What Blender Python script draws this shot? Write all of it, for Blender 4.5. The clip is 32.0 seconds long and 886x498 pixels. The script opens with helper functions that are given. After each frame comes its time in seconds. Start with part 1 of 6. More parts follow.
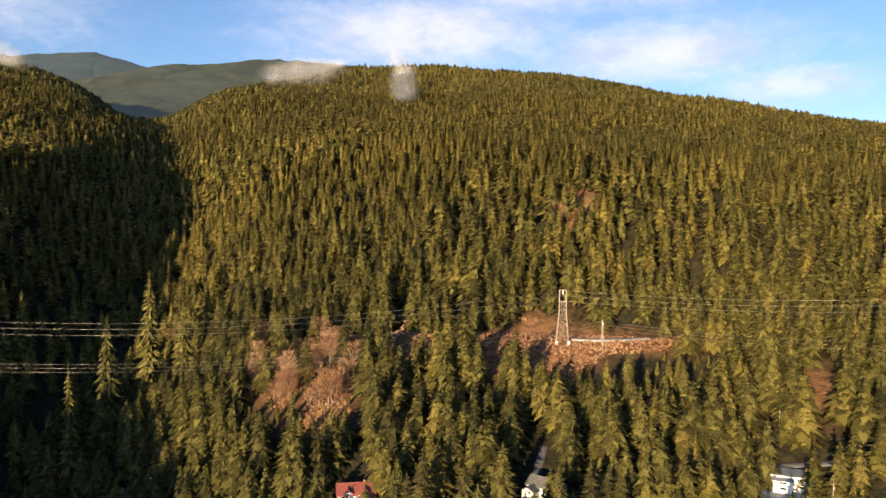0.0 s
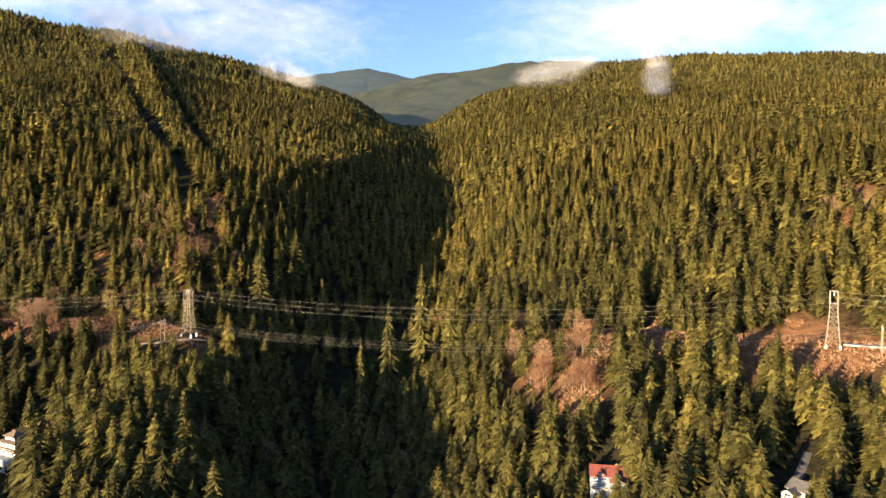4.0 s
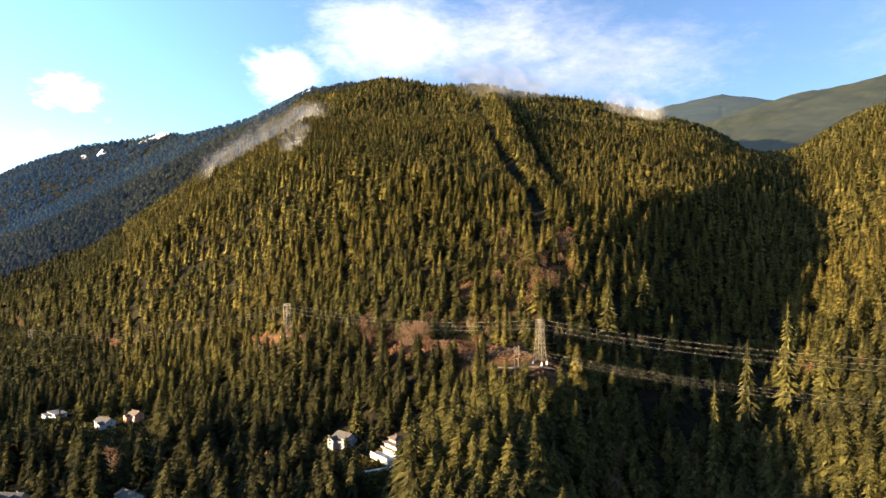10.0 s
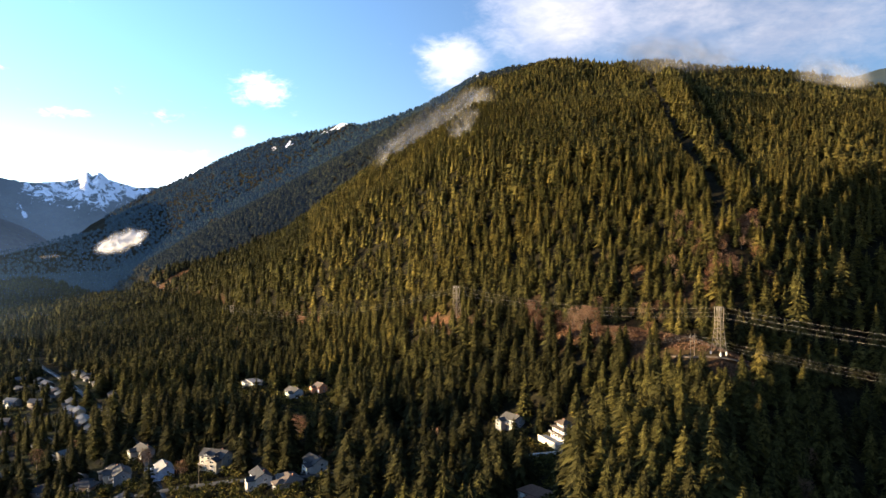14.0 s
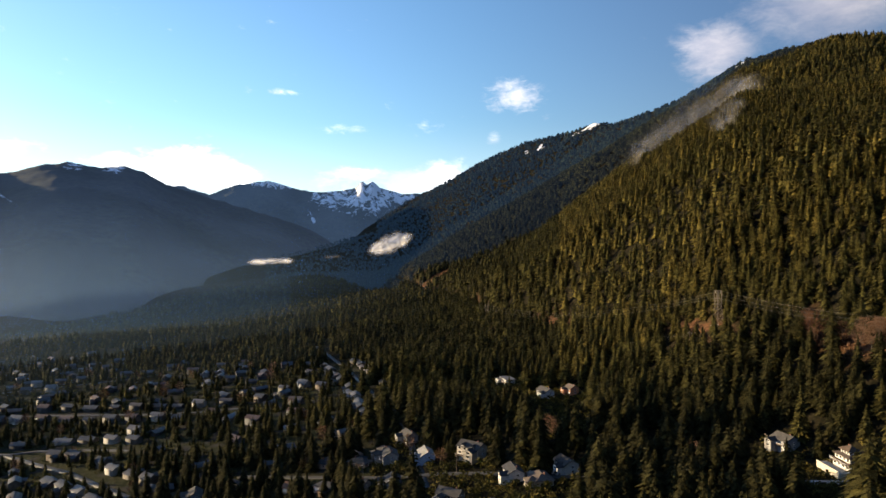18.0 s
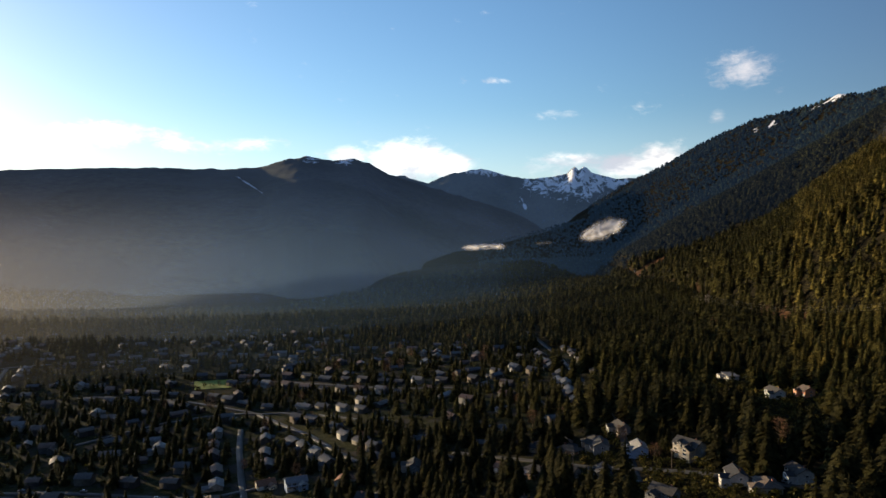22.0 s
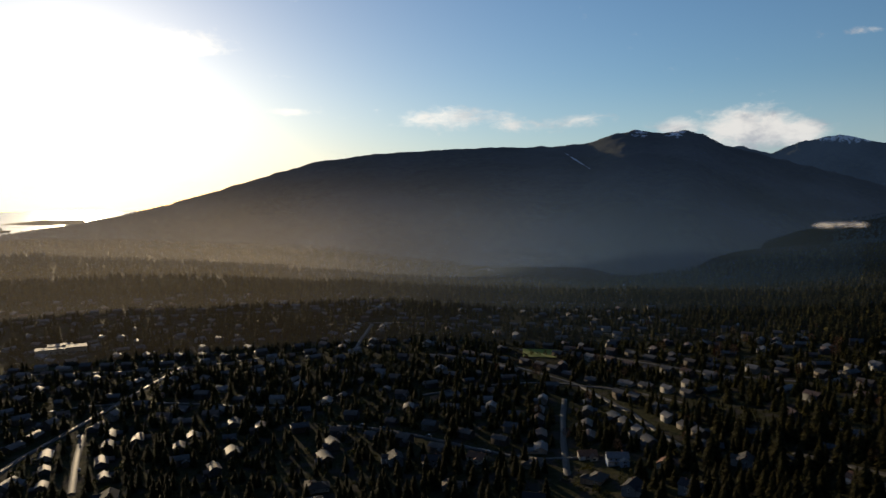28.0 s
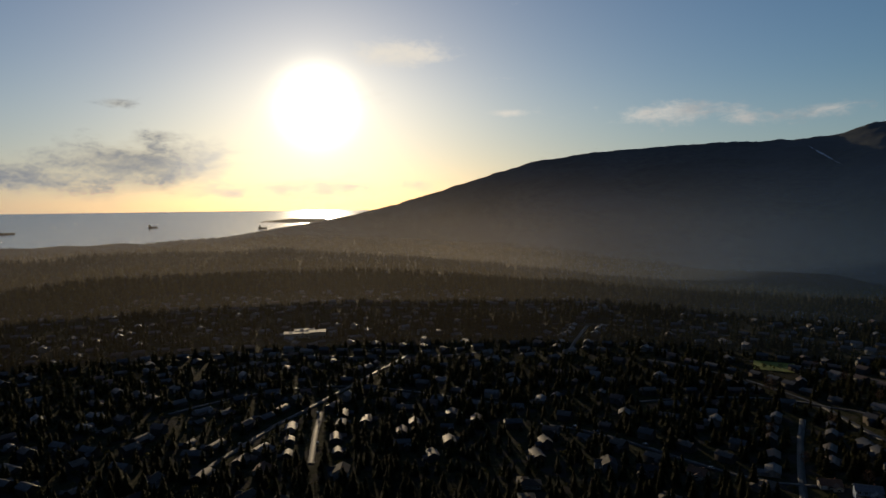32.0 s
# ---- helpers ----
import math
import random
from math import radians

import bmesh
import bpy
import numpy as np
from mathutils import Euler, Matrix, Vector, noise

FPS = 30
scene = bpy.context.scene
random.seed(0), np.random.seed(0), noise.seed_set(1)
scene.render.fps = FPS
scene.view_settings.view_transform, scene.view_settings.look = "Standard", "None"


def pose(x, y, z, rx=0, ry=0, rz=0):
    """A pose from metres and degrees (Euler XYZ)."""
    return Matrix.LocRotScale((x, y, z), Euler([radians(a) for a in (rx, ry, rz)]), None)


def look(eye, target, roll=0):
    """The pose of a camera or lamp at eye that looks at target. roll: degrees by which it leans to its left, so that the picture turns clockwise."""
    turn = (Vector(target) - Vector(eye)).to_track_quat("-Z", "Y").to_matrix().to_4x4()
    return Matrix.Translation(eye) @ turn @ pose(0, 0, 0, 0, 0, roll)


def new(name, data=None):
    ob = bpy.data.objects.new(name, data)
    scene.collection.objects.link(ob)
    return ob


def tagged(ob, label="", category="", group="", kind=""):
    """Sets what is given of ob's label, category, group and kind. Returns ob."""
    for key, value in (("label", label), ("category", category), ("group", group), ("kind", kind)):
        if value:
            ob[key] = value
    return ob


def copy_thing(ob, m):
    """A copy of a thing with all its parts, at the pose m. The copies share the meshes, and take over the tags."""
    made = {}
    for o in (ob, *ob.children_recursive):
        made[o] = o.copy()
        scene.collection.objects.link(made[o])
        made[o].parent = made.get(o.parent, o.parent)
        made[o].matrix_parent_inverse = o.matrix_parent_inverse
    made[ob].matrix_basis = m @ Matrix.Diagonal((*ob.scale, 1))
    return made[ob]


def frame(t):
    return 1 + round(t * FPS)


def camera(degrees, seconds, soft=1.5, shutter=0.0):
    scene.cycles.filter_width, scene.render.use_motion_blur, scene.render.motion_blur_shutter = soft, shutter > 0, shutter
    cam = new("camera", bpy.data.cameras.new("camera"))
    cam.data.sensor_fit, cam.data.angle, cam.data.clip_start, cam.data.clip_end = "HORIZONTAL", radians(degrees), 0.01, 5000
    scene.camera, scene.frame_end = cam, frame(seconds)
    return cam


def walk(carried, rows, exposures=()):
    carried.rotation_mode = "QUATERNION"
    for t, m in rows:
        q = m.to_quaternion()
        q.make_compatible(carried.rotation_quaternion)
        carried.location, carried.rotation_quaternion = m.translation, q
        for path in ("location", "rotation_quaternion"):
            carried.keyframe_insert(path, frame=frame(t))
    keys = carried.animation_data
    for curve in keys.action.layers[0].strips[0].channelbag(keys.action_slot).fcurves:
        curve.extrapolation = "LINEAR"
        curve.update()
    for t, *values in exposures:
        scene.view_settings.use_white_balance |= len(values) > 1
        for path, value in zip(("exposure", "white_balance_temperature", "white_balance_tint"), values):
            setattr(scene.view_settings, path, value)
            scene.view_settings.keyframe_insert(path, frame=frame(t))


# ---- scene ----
# ---------------------------------------------------------------- camera
cam = camera(65.0, 32.0)
# seconds, x, y, z, heading, pitch, roll
PATH = [
    (0, 4.73, 21.00, 126.14, -10.80, -2.04, -0.45), (0.5, 4.21, 18.02, 126.07, -7.84, -2.05, -0.38), (1, 3.22, 14.77, 126.04, -4.86, -2.08, -0.38),
    (1.5, 2.90, 11.83, 126.05, -2.18, -2.10, -0.32), (2, 2.18, 9.17, 125.95, 0.12, -2.13, -0.35), (2.5, 1.47, 6.30, 125.79, 2.37, -2.17, -0.33),
    (3, 1.27, 3.97, 126.01, 4.77, -2.21, -0.29), (3.5, 1.39, 1.79, 126.08, 7.17, -2.30, -0.28), (4, 1.00, 0.31, 126.06, 9.39, -2.35, -0.21),
    (4.5, 0.90, -0.64, 125.91, 11.72, -2.34, -0.12), (6.5, 0.34, 0.14, 125.03, 20.33, -0.12, -0.23), (7, 0.07, 0.03, 124.91, 22.08, 0.50, -0.27),
    (7.5, 0.00, -0.00, 125.00, 24.25, 0.58, -0.29), (8, -0.00, -0.00, 125.00, 27.73, 0.55, -0.23), (8.5, 0.00, -0.00, 125.00, 31.45, 0.52, -0.24),
    (9, 0.00, -0.00, 125.00, 33.90, 0.41, -0.24), (9.5, 0.00, 0.00, 125.00, 35.68, 0.40, -0.27), (10, 0.00, 0.00, 125.00, 37.37, 0.40, -0.29),
    (10.5, 0.00, 0.00, 125.00, 39.06, 0.38, -0.32), (11, 0.00, 0.00, 125.00, 40.72, 0.39, -0.29), (11.5, 0.00, 0.00, 125.00, 42.37, 0.39, -0.30),
    (12, 0.00, 0.00, 125.00, 44.03, 0.36, -0.28), (12.5, 0.00, 0.00, 125.00, 45.74, -0.13, -0.25), (13, 0.00, 0.00, 125.00, 47.44, -0.64, -0.26),
    (13.5, 0.00, 0.00, 125.00, 49.16, -0.92, -0.27), (15.5, 0.00, 0.00, 125.00, 58.31, -0.92, -0.17), (16, 0.00, 0.00, 125.00, 60.95, -0.93, -0.12),
    (17, 0.00, 0.00, 125.00, 66.27, -0.93, -0.05), (18, 0.00, 0.00, 125.00, 71.60, -0.93, 0.03), (18.5, 0.00, 0.00, 125.00, 74.03, -0.91, 0.05),
    (19, 0.00, 0.00, 125.00, 76.16, -1.02, 0.05), (19.5, 0.00, 0.00, 125.00, 78.26, -1.18, 0.07), (20, 0.00, 0.00, 125.00, 80.40, -1.35, 0.10),
    (21, 0.00, 0.00, 125.00, 84.63, -1.70, 0.11), (22, 0.00, 0.00, 125.00, 88.86, -2.04, 0.14), (23, 0.00, 0.00, 125.00, 93.15, -2.39, 0.11),
    (24, 0.00, 0.00, 125.00, 97.49, -2.72, 0.19), (25, 0.00, 0.00, 125.00, 101.92, -3.04, 0.28), (25.5, 0.00, 0.00, 125.00, 104.16, -3.21, 0.31),
    (27.5, 0.00, 0.00, 125.00, 113.04, -3.93, 0.37), (28, 0.00, 0.00, 125.00, 115.24, -3.93, 0.38), (29, 0.00, 0.00, 125.00, 119.67, -3.93, 0.44),
    (30, 0.00, 0.00, 125.00, 124.04, -3.90, 0.46), (31, 0.00, 0.00, 125.00, 128.45, -3.88, 0.54), (32, 0.00, 0.00, 125.00, 132.93, -3.84, 0.55),
]
walk(cam, [(t, pose(x, y, z, 90 + p, r, h)) for t, x, y, z, h, p, r in PATH],
     exposures=[(0, 2.4, 6500, 10), (4, 2.85, 6500, 10), (9, 2.85, 6500, 10), (12, 2.6, 6500, 10), (16, 1.85, 6500, 10), (19, 1.25, 6500, 10), (22, 0.85, 6500, 10), (23.5, 0.65, 6500, 10),
                (24, 0.8, 6500, 18), (24.5, 0.65, 6500, 15), (25, 0.5, 6500, 12), (28, -0.05, 6500, 10), (32, -0.8, 6500, 10)])

# ---------------------------------------------------------------- world, sun
EYE_Z = 125.0
SUN_AZ, SUN_EL = 143.0, 7.7
SUN_DIR = Vector((-math.sin(radians(SUN_AZ)) * math.cos(radians(SUN_EL)), math.cos(radians(SUN_AZ)) * math.cos(radians(SUN_EL)), math.sin(radians(SUN_EL))))

lamp = bpy.data.lights.new("sun", "SUN")
lamp.energy, lamp.angle, lamp.color = 5.0, radians(0.6), (1.0, 0.77, 0.47)
sun = new("sun", lamp)
sun.matrix_world = look((0, 0, 900), Vector((0, 0, 900)) - SUN_DIR)


class Nodes:
    """Short hand for building node trees."""

    def __init__(self, tree):
        self.tree = tree
        tree.nodes.clear()

    def n(self, kind, **props):
        node = self.tree.nodes.new(kind)
        for key, value in props.items():
            if key == "op":
                node.operation = value
            elif key == "blend":
                node.blend_type = value
            elif key == "dt":
                node.data_type = value
            elif key == "it":
                node.interpolation_type = value
            elif key == "dims":
                node.noise_dimensions = value
            elif key == "attr":
                node.attribute_name = value
        return node

    def link(self, a, b):
        if isinstance(a, (int, float)):
            b.default_value = a
        elif isinstance(a, (tuple, list)):
            b.default_value = tuple(a) if len(a) == len(b.default_value) else (*a, 1.0)
        else:
            self.tree.links.new(a, b)

    def math(self, op, a, b=0.0, c=0.0):
        node = self.n("ShaderNodeMath", op=op)
        self.link(a, node.inputs[0]), self.link(b, node.inputs[1]), self.link(c, node.inputs[2])
        return node.outputs[0]

    def vmath(self, op, a, b):
        node = self.n("ShaderNodeVectorMath", op=op)
        self.link(a, node.inputs[0]), self.link(b, node.inputs[1])
        return node.outputs["Value"] if op == "DOT_PRODUCT" else node.outputs[0]

    def ramp(self, value, lo, hi, a=0.0, b=1.0):
        node = self.n("ShaderNodeMapRange", it="SMOOTHSTEP")
        for i, v in enumerate((value, lo, hi, a, b)):
            self.link(v, node.inputs[i])
        return node.outputs[0]

    def mix(self, f, a, b, blend="MIX"):
        node = self.n("ShaderNodeMix", dt="RGBA", blend=blend)
        self.link(f, node.inputs[0]), self.link(a, node.inputs[6]), self.link(b, node.inputs[7])
        return node.outputs[2]

    def noise(self, scale, detail=4.0, rough=0.55, vector=None, distort=0.0, color=False):
        node = self.n("ShaderNodeTexNoise")
        node.inputs["Scale"].default_value, node.inputs["Detail"].default_value = scale, detail
        node.inputs["Roughness"].default_value, node.inputs["Distortion"].default_value = rough, distort
        if vector is not None:
            self.link(vector, node.inputs["Vector"])
        return node.outputs["Color" if color else "Fac"]


def make_world():
    world = bpy.data.worlds.new("sky")
    scene.world = world
    world.use_nodes = True
    k = Nodes(world.node_tree)
    sky = k.n("ShaderNodeTexSky")
    sky.sky_type, sky.sun_disc = "NISHITA", False
    sky.sun_elevation, sky.sun_rotation = radians(SUN_EL), radians(-SUN_AZ)
    sky.air_density, sky.dust_density, sky.ozone_density, sky.altitude = 1.0, 0.6, 2.0, 300
    way = k.n("ShaderNodeTexCoord").outputs["Generated"]
    sep = k.n("ShaderNodeSeparateXYZ")
    k.link(way, sep.inputs[0])
    x, y, z = sep.outputs
    el = k.math("MULTIPLY", k.math("ARCSINE", z), 57.29578)
    # heading counted anticlockwise from +y, wrapped so that its seam lies behind
    az = k.math("MULTIPLY", k.math("ARCTAN2", k.math("MULTIPLY", x, -1.0), y), 57.29578)
    # cloud banks: heading, height, half width, half height in degrees, weight
    banks = [(-9, 15.3, 13, 3.2, 1.0), (-27, 13.3, 11, 2.6, 0.95), (-37, 10.2, 6, 1.6, 0.9), (24, 15.0, 10, 3.4, 0.72),
             (-20, 19.0, 22, 3.0, 0.9), (50.3, 14.0, 2.6, 1.9, 1.15), (41.5, 17.2, 6.2, 3.2, 1.1), (31, 17.0, 9, 3.6, 0.75),
             (65.5, 11.3, 2.2, 1.4, 1.15), (67.4, 8.3, 0.8, 0.6, 1.0), (77.5, 4.9, 4.6, 0.8, 1.0), (91.4, 5.2, 3.2, 1.5, 1.7), (88.4, 4.8, 1.8, 1.0, 1.5),
             (74.4, 4.6, 2.2, 1.0, 1.7), (71.6, 5.1, 1.6, 0.9, 1.6), (107, 6.2, 6.2, 0.6, 0.9), (97, 5.6, 2.5, 0.7, 1.0), (84.6, 11.5, 1.7, 0.3, 0.9),
             (79, 8.8, 2.8, 0.4, 0.75), (114.2, 6.7, 4.6, 0.9, 1.1), (136.6, 11.9, 4.4, 1.1, 1.15), (142.6, 8.9, 5.0, 1.1, 0.9),
             (155, 5.1, 2.2, 0.6, 1.0), (156.5, 2.9, 7.0, 2.0, 1.45), (163, 2.0, 6.0, 1.3, 1.1), (146, 1.2, 13, 1.0, 0.95),
             (127.3, 7.1, 1.7, 0.35, 1.0), (157.6, 7.5, 1.4, 0.4, 0.9)]
    best = None
    for a, e, w, h, amp in banks:
        u = k.math("DIVIDE", k.math("SUBTRACT", az, a), w)
        v = k.math("DIVIDE", k.math("SUBTRACT", el, e), h)
        d = k.math("MULTIPLY_ADD", u, u, k.math("MULTIPLY", v, v))
        m = k.math("MULTIPLY", k.math("POWER", 2.71828, k.math("MULTIPLY", d, -0.8)), amp)
        best = m if best is None else k.math("MAXIMUM", best, m)
    flat = k.vmath("MULTIPLY", way, (1.0, 1.0, 2.2))
    puff = k.math("MULTIPLY_ADD", k.noise(15, 6, 0.6, flat, 0.4), 0.62, k.math("MULTIPLY", k.noise(52, 6, 0.65, flat, 0.5), 0.38))
    dens = k.ramp(k.math("ADD", best, k.math("MULTIPLY", k.math("SUBTRACT", puff, 0.5), k.ramp(az, 44.0, 60.0, 1.05, 2.9))), k.ramp(az, 44.0, 60.0, 0.16, 0.30), k.ramp(az, 44.0, 60.0, 1.25, 1.40))
    dens = k.math("MULTIPLY", dens, 0.88)
    near = k.math("MAXIMUM", k.vmath("DOT_PRODUCT", way, tuple(SUN_DIR)), 0.0)
    glow = k.math("POWER", near, 230.0)
    core = k.math("POWER", near, 1500.0)
    body = k.noise(11, 5, 0.6, flat, 0.2)
    lit = k.mix(k.ramp(body, 0.38, 0.62), (4.0, 4.0, 4.7), (5.4, 5.15, 5.5))
    dark = k.mix(k.ramp(puff, 0.40, 0.66), (8.0, 7.0, 5.0), (2.6, 2.7, 3.1))
    lit = k.mix(k.ramp(az, 62.0, 72.0), lit, k.mix(k.ramp(body, 0.36, 0.6), (3.6, 3.5, 3.8), (9.0, 8.4, 7.6)))
    lit = k.mix(k.ramp(az, 108.0, 122.0), lit, (13.0, 12.0, 10.4))
    lit = k.mix(k.ramp(az, 150.0, 156.0), lit, dark)
    blue = k.mix(1.0, sky.outputs[0], k.mix(k.ramp(az, 95.0, 135.0), k.mix(k.ramp(az, 40.0, 75.0), (0.95, 1.01, 1.27), (0.82, 1.02, 1.24)), (0.91, 0.99, 1.20)), "MULTIPLY")
    out = k.mix(dens, blue, lit)
    # the sky brightens on the sun's side
    side = k.ramp(k.vmath("DOT_PRODUCT", way, tuple(SUN_DIR)), -0.45, 0.6, 1.0, 2.7)
    # pale air near the horizon, and the sun's aureole
    low = k.ramp(el, 10.0, 0.0, 0.0, 0.40)
    out = k.mix(low, out, (4.9, 5.7, 7.0))
    gain = k.n("ShaderNodeCombineXYZ")
    for i in range(3):
        k.link(side, gain.inputs[i])
    out = k.mix(1.0, out, gain.outputs[0], "MULTIPLY")
    halo = k.n("ShaderNodeCombineXYZ")
    g = k.math("ADD", k.math("MULTIPLY", glow, 6.5), k.math("MULTIPLY", core, 190.0))
    k.link(g, halo.inputs[0]), k.link(k.math("MULTIPLY", g, 0.86), halo.inputs[1]), k.link(k.math("MULTIPLY", g, 0.58), halo.inputs[2])
    out = k.mix(1.0, out, halo.outputs[0], "ADD")
    bg = k.n("ShaderNodeBackground")
    bg.inputs["Strength"].default_value = 0.039
    k.link(out, bg.inputs["Color"])
    end = k.n("ShaderNodeOutputWorld")
    k.link(bg.outputs[0], end.inputs["Surface"])


make_world()

# ---------------------------------------------------------------- materials


def material(name, colour, rough=0.8, metal=0.0, bump=None, spec=0.3, build=None):
    """A node material. colour: a colour, or a function of the Nodes helper that returns one. bump: (scale, strength, distance)."""
    mat = bpy.data.materials.new(name)
    mat.use_nodes = True
    k = Nodes(mat.node_tree)
    bsdf = k.n("ShaderNodeBsdfPrincipled")
    col = colour(k) if callable(colour) else colour
    k.link(col, bsdf.inputs["Base Color"])
    bsdf.inputs["Roughness"].default_value, bsdf.inputs["Metallic"].default_value = rough, metal
    bsdf.inputs["Specular IOR Level"].default_value = spec
    if bump:
        geo = k.n("ShaderNodeNewGeometry")
        b = k.n("ShaderNodeBump")
        b.inputs["Strength"].default_value, b.inputs["Distance"].default_value = bump[1], bump[2]
        k.link(k.noise(bump[0], 4, 0.6, geo.outputs["Position"]), b.inputs["Height"])
        k.link(b.outputs[0], bsdf.inputs["Normal"])
    surf = bsdf.outputs[0]
    if build:
        surf = build(k, surf)
    end = k.n("ShaderNodeOutputMaterial")
    k.link(surf, end.inputs["Surface"])
    return mat


def place_of(k):
    return k.n("ShaderNodeNewGeometry").outputs["Position"]


def worn(base, spread=0.25, scale=0.6):
    """A paint colour with stains at two scales."""
    def colour(k):
        p = place_of(k)
        a = k.ramp(k.noise(scale, 4, 0.6, p), 0.3, 0.7)
        b = k.ramp(k.noise(scale * 9, 3, 0.6, p), 0.35, 0.75)
        dark = tuple(c * (1 - spread) for c in base)
        light = tuple(min(1.0, c * (1 + spread * 0.5)) for c in base)
        return k.mix(k.math("MULTIPLY_ADD", a, 0.7, k.math("MULTIPLY", b, 0.3)), dark, light)
    return colour


def needles(own, far=0.0):
    """Needle foliage. own: single trees vary by the object, the forest by its tint attribute."""
    def colour(k):
        if own:
            tint = k.math("MULTIPLY_ADD", k.n("ShaderNodeObjectInfo").outputs["Random"], 0.50, 0.06)
            p = k.n("ShaderNodeTexCoord").outputs["Object"]
        else:
            tint = k.n("ShaderNodeAttribute", attr="tint").outputs["Fac"]
            p = place_of(k)
        isle = k.n("ShaderNodeNewGeometry").outputs["Random Per Island"]
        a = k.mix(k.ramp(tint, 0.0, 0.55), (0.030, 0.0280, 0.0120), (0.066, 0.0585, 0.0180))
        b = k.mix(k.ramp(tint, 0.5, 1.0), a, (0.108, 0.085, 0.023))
        fine = k.math("MULTIPLY_ADD", isle, 0.25, k.math("MULTIPLY", k.noise(2.4, 4, 0.7, p), 0.75))
        # haze also put into the far needles' own colour: bluer and darker
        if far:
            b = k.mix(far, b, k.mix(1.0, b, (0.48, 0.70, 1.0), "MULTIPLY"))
        return k.mix(k.ramp(fine, 0.38, 0.66), k.mix(1.0, b, (0.34, 0.34, 0.36), "MULTIPLY"), k.mix(1.0, b, (1.55, 1.5, 1.35), "MULTIPLY"))

    def leaf(k, surf):
        tr = k.n("ShaderNodeBsdfTranslucent")
        k.link((0.09, 0.10, 0.022), tr.inputs[0])
        m = k.n("ShaderNodeMixShader")
        m.inputs[0].default_value = 0.07
        k.link(surf, m.inputs[1]), k.link(tr.outputs[0], m.inputs[2])
        if not far:
            return m.outputs[0]
        # haze before the distant woods, put in as a blue glow of the needles
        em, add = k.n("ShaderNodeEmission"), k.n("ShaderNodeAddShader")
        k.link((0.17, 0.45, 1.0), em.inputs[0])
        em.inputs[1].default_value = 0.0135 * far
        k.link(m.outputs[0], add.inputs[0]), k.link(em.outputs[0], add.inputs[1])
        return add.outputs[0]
    return material("needles_single" if own else "needles_far" if far > 0.5 else "needles_middle" if far else "needles_forest", colour, 0.8, bump=None if far else (1.9, 1.0, 0.5), spec=0.02, build=leaf)


def ground_colour(k):
    p = place_of(k)
    clear = k.n("ShaderNodeAttribute", attr="clearing").outputs["Fac"]
    town = k.n("ShaderNodeAttribute", attr="town").outputs["Fac"]
    n1, n2 = k.noise(0.02, 5, 0.6, p), k.noise(0.25, 5, 0.65, p)
    soil = k.mix(k.ramp(n2, 0.3, 0.7), (0.007, 0.007, 0.004), (0.022, 0.018, 0.010))
    bracken = k.mix(k.ramp(n2, 0.35, 0.68), (0.065, 0.032, 0.016), (0.155, 0.076, 0.036))
    bracken = k.mix(k.ramp(n1, 0.54, 0.70), bracken, (0.10, 0.075, 0.028))
    lawn = k.mix(k.ramp(n2, 0.35, 0.65), (0.022, 0.025, 0.010), (0.044, 0.042, 0.020))
    lawn = k.mix(k.ramp(k.noise(0.07, 4, 0.6, p), 0.5, 0.6), lawn, (0.045, 0.040, 0.034))
    snow = k.n("ShaderNodeAttribute", attr="snow").outputs["Fac"]
    white = k.math("MULTIPLY", k.ramp(snow, 0.02, 0.2), k.ramp(k.math("ADD", snow, k.math("MULTIPLY", k.math("SUBTRACT", k.noise(0.03, 6, 0.75, p, 0.8), 0.52), 3.6)), 0.45, 0.8))
    return k.mix(white, k.mix(clear, k.mix(town, soil, lawn), bracken), (0.80, 0.82, 0.86))


MAT = {
    "ground": material("ground", ground_colour, 0.95, bump=(0.5, 0.8, 0.8), spec=0.02),
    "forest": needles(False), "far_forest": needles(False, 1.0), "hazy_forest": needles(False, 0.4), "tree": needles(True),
    "bark": material("bark", worn((0.13, 0.10, 0.075), 0.5, 2.0), 0.9, bump=(6, 0.8, 0.05)),
    "steel": material("galvanised_steel", worn((0.15, 0.122, 0.095), 0.35, 0.8), 0.75, 0.1),
    "wire": material("wire", (0.13, 0.118, 0.10), 0.45, 0.5),
    "timber": material("weathered_timber", worn((0.17, 0.13, 0.095), 0.4, 3.0), 0.85),
    "asphalt": material("asphalt", worn((0.040, 0.038, 0.036), 0.3, 0.3), 0.66, bump=(3, 0.3, 0.02), spec=0.35),
    "pale_gravel": material("pale_gravel", worn((0.26, 0.24, 0.21), 0.4, 0.4), 0.9, bump=(4, 0.6, 0.05)),
    "gravel": material("gravel", worn((0.11, 0.080, 0.055), 0.4, 0.4), 0.9, bump=(4, 0.6, 0.05)),
    "glass": material("window_glass", (0.02, 0.025, 0.03), 0.06, 0.0, spec=0.9),
    "trim": material("white_trim", worn((0.74, 0.73, 0.70), 0.15, 1.0), 0.6),
    "concrete": material("concrete", worn((0.42, 0.40, 0.37), 0.25, 0.7), 0.85),
    "brick": material("chimney_brick", worn((0.28, 0.13, 0.09), 0.35, 4.0), 0.9),
}

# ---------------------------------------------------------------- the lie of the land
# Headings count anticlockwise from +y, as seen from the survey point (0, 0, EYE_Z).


def polar(az, r):
    return -np.sin(np.radians(az)) * r, np.cos(np.radians(az)) * r


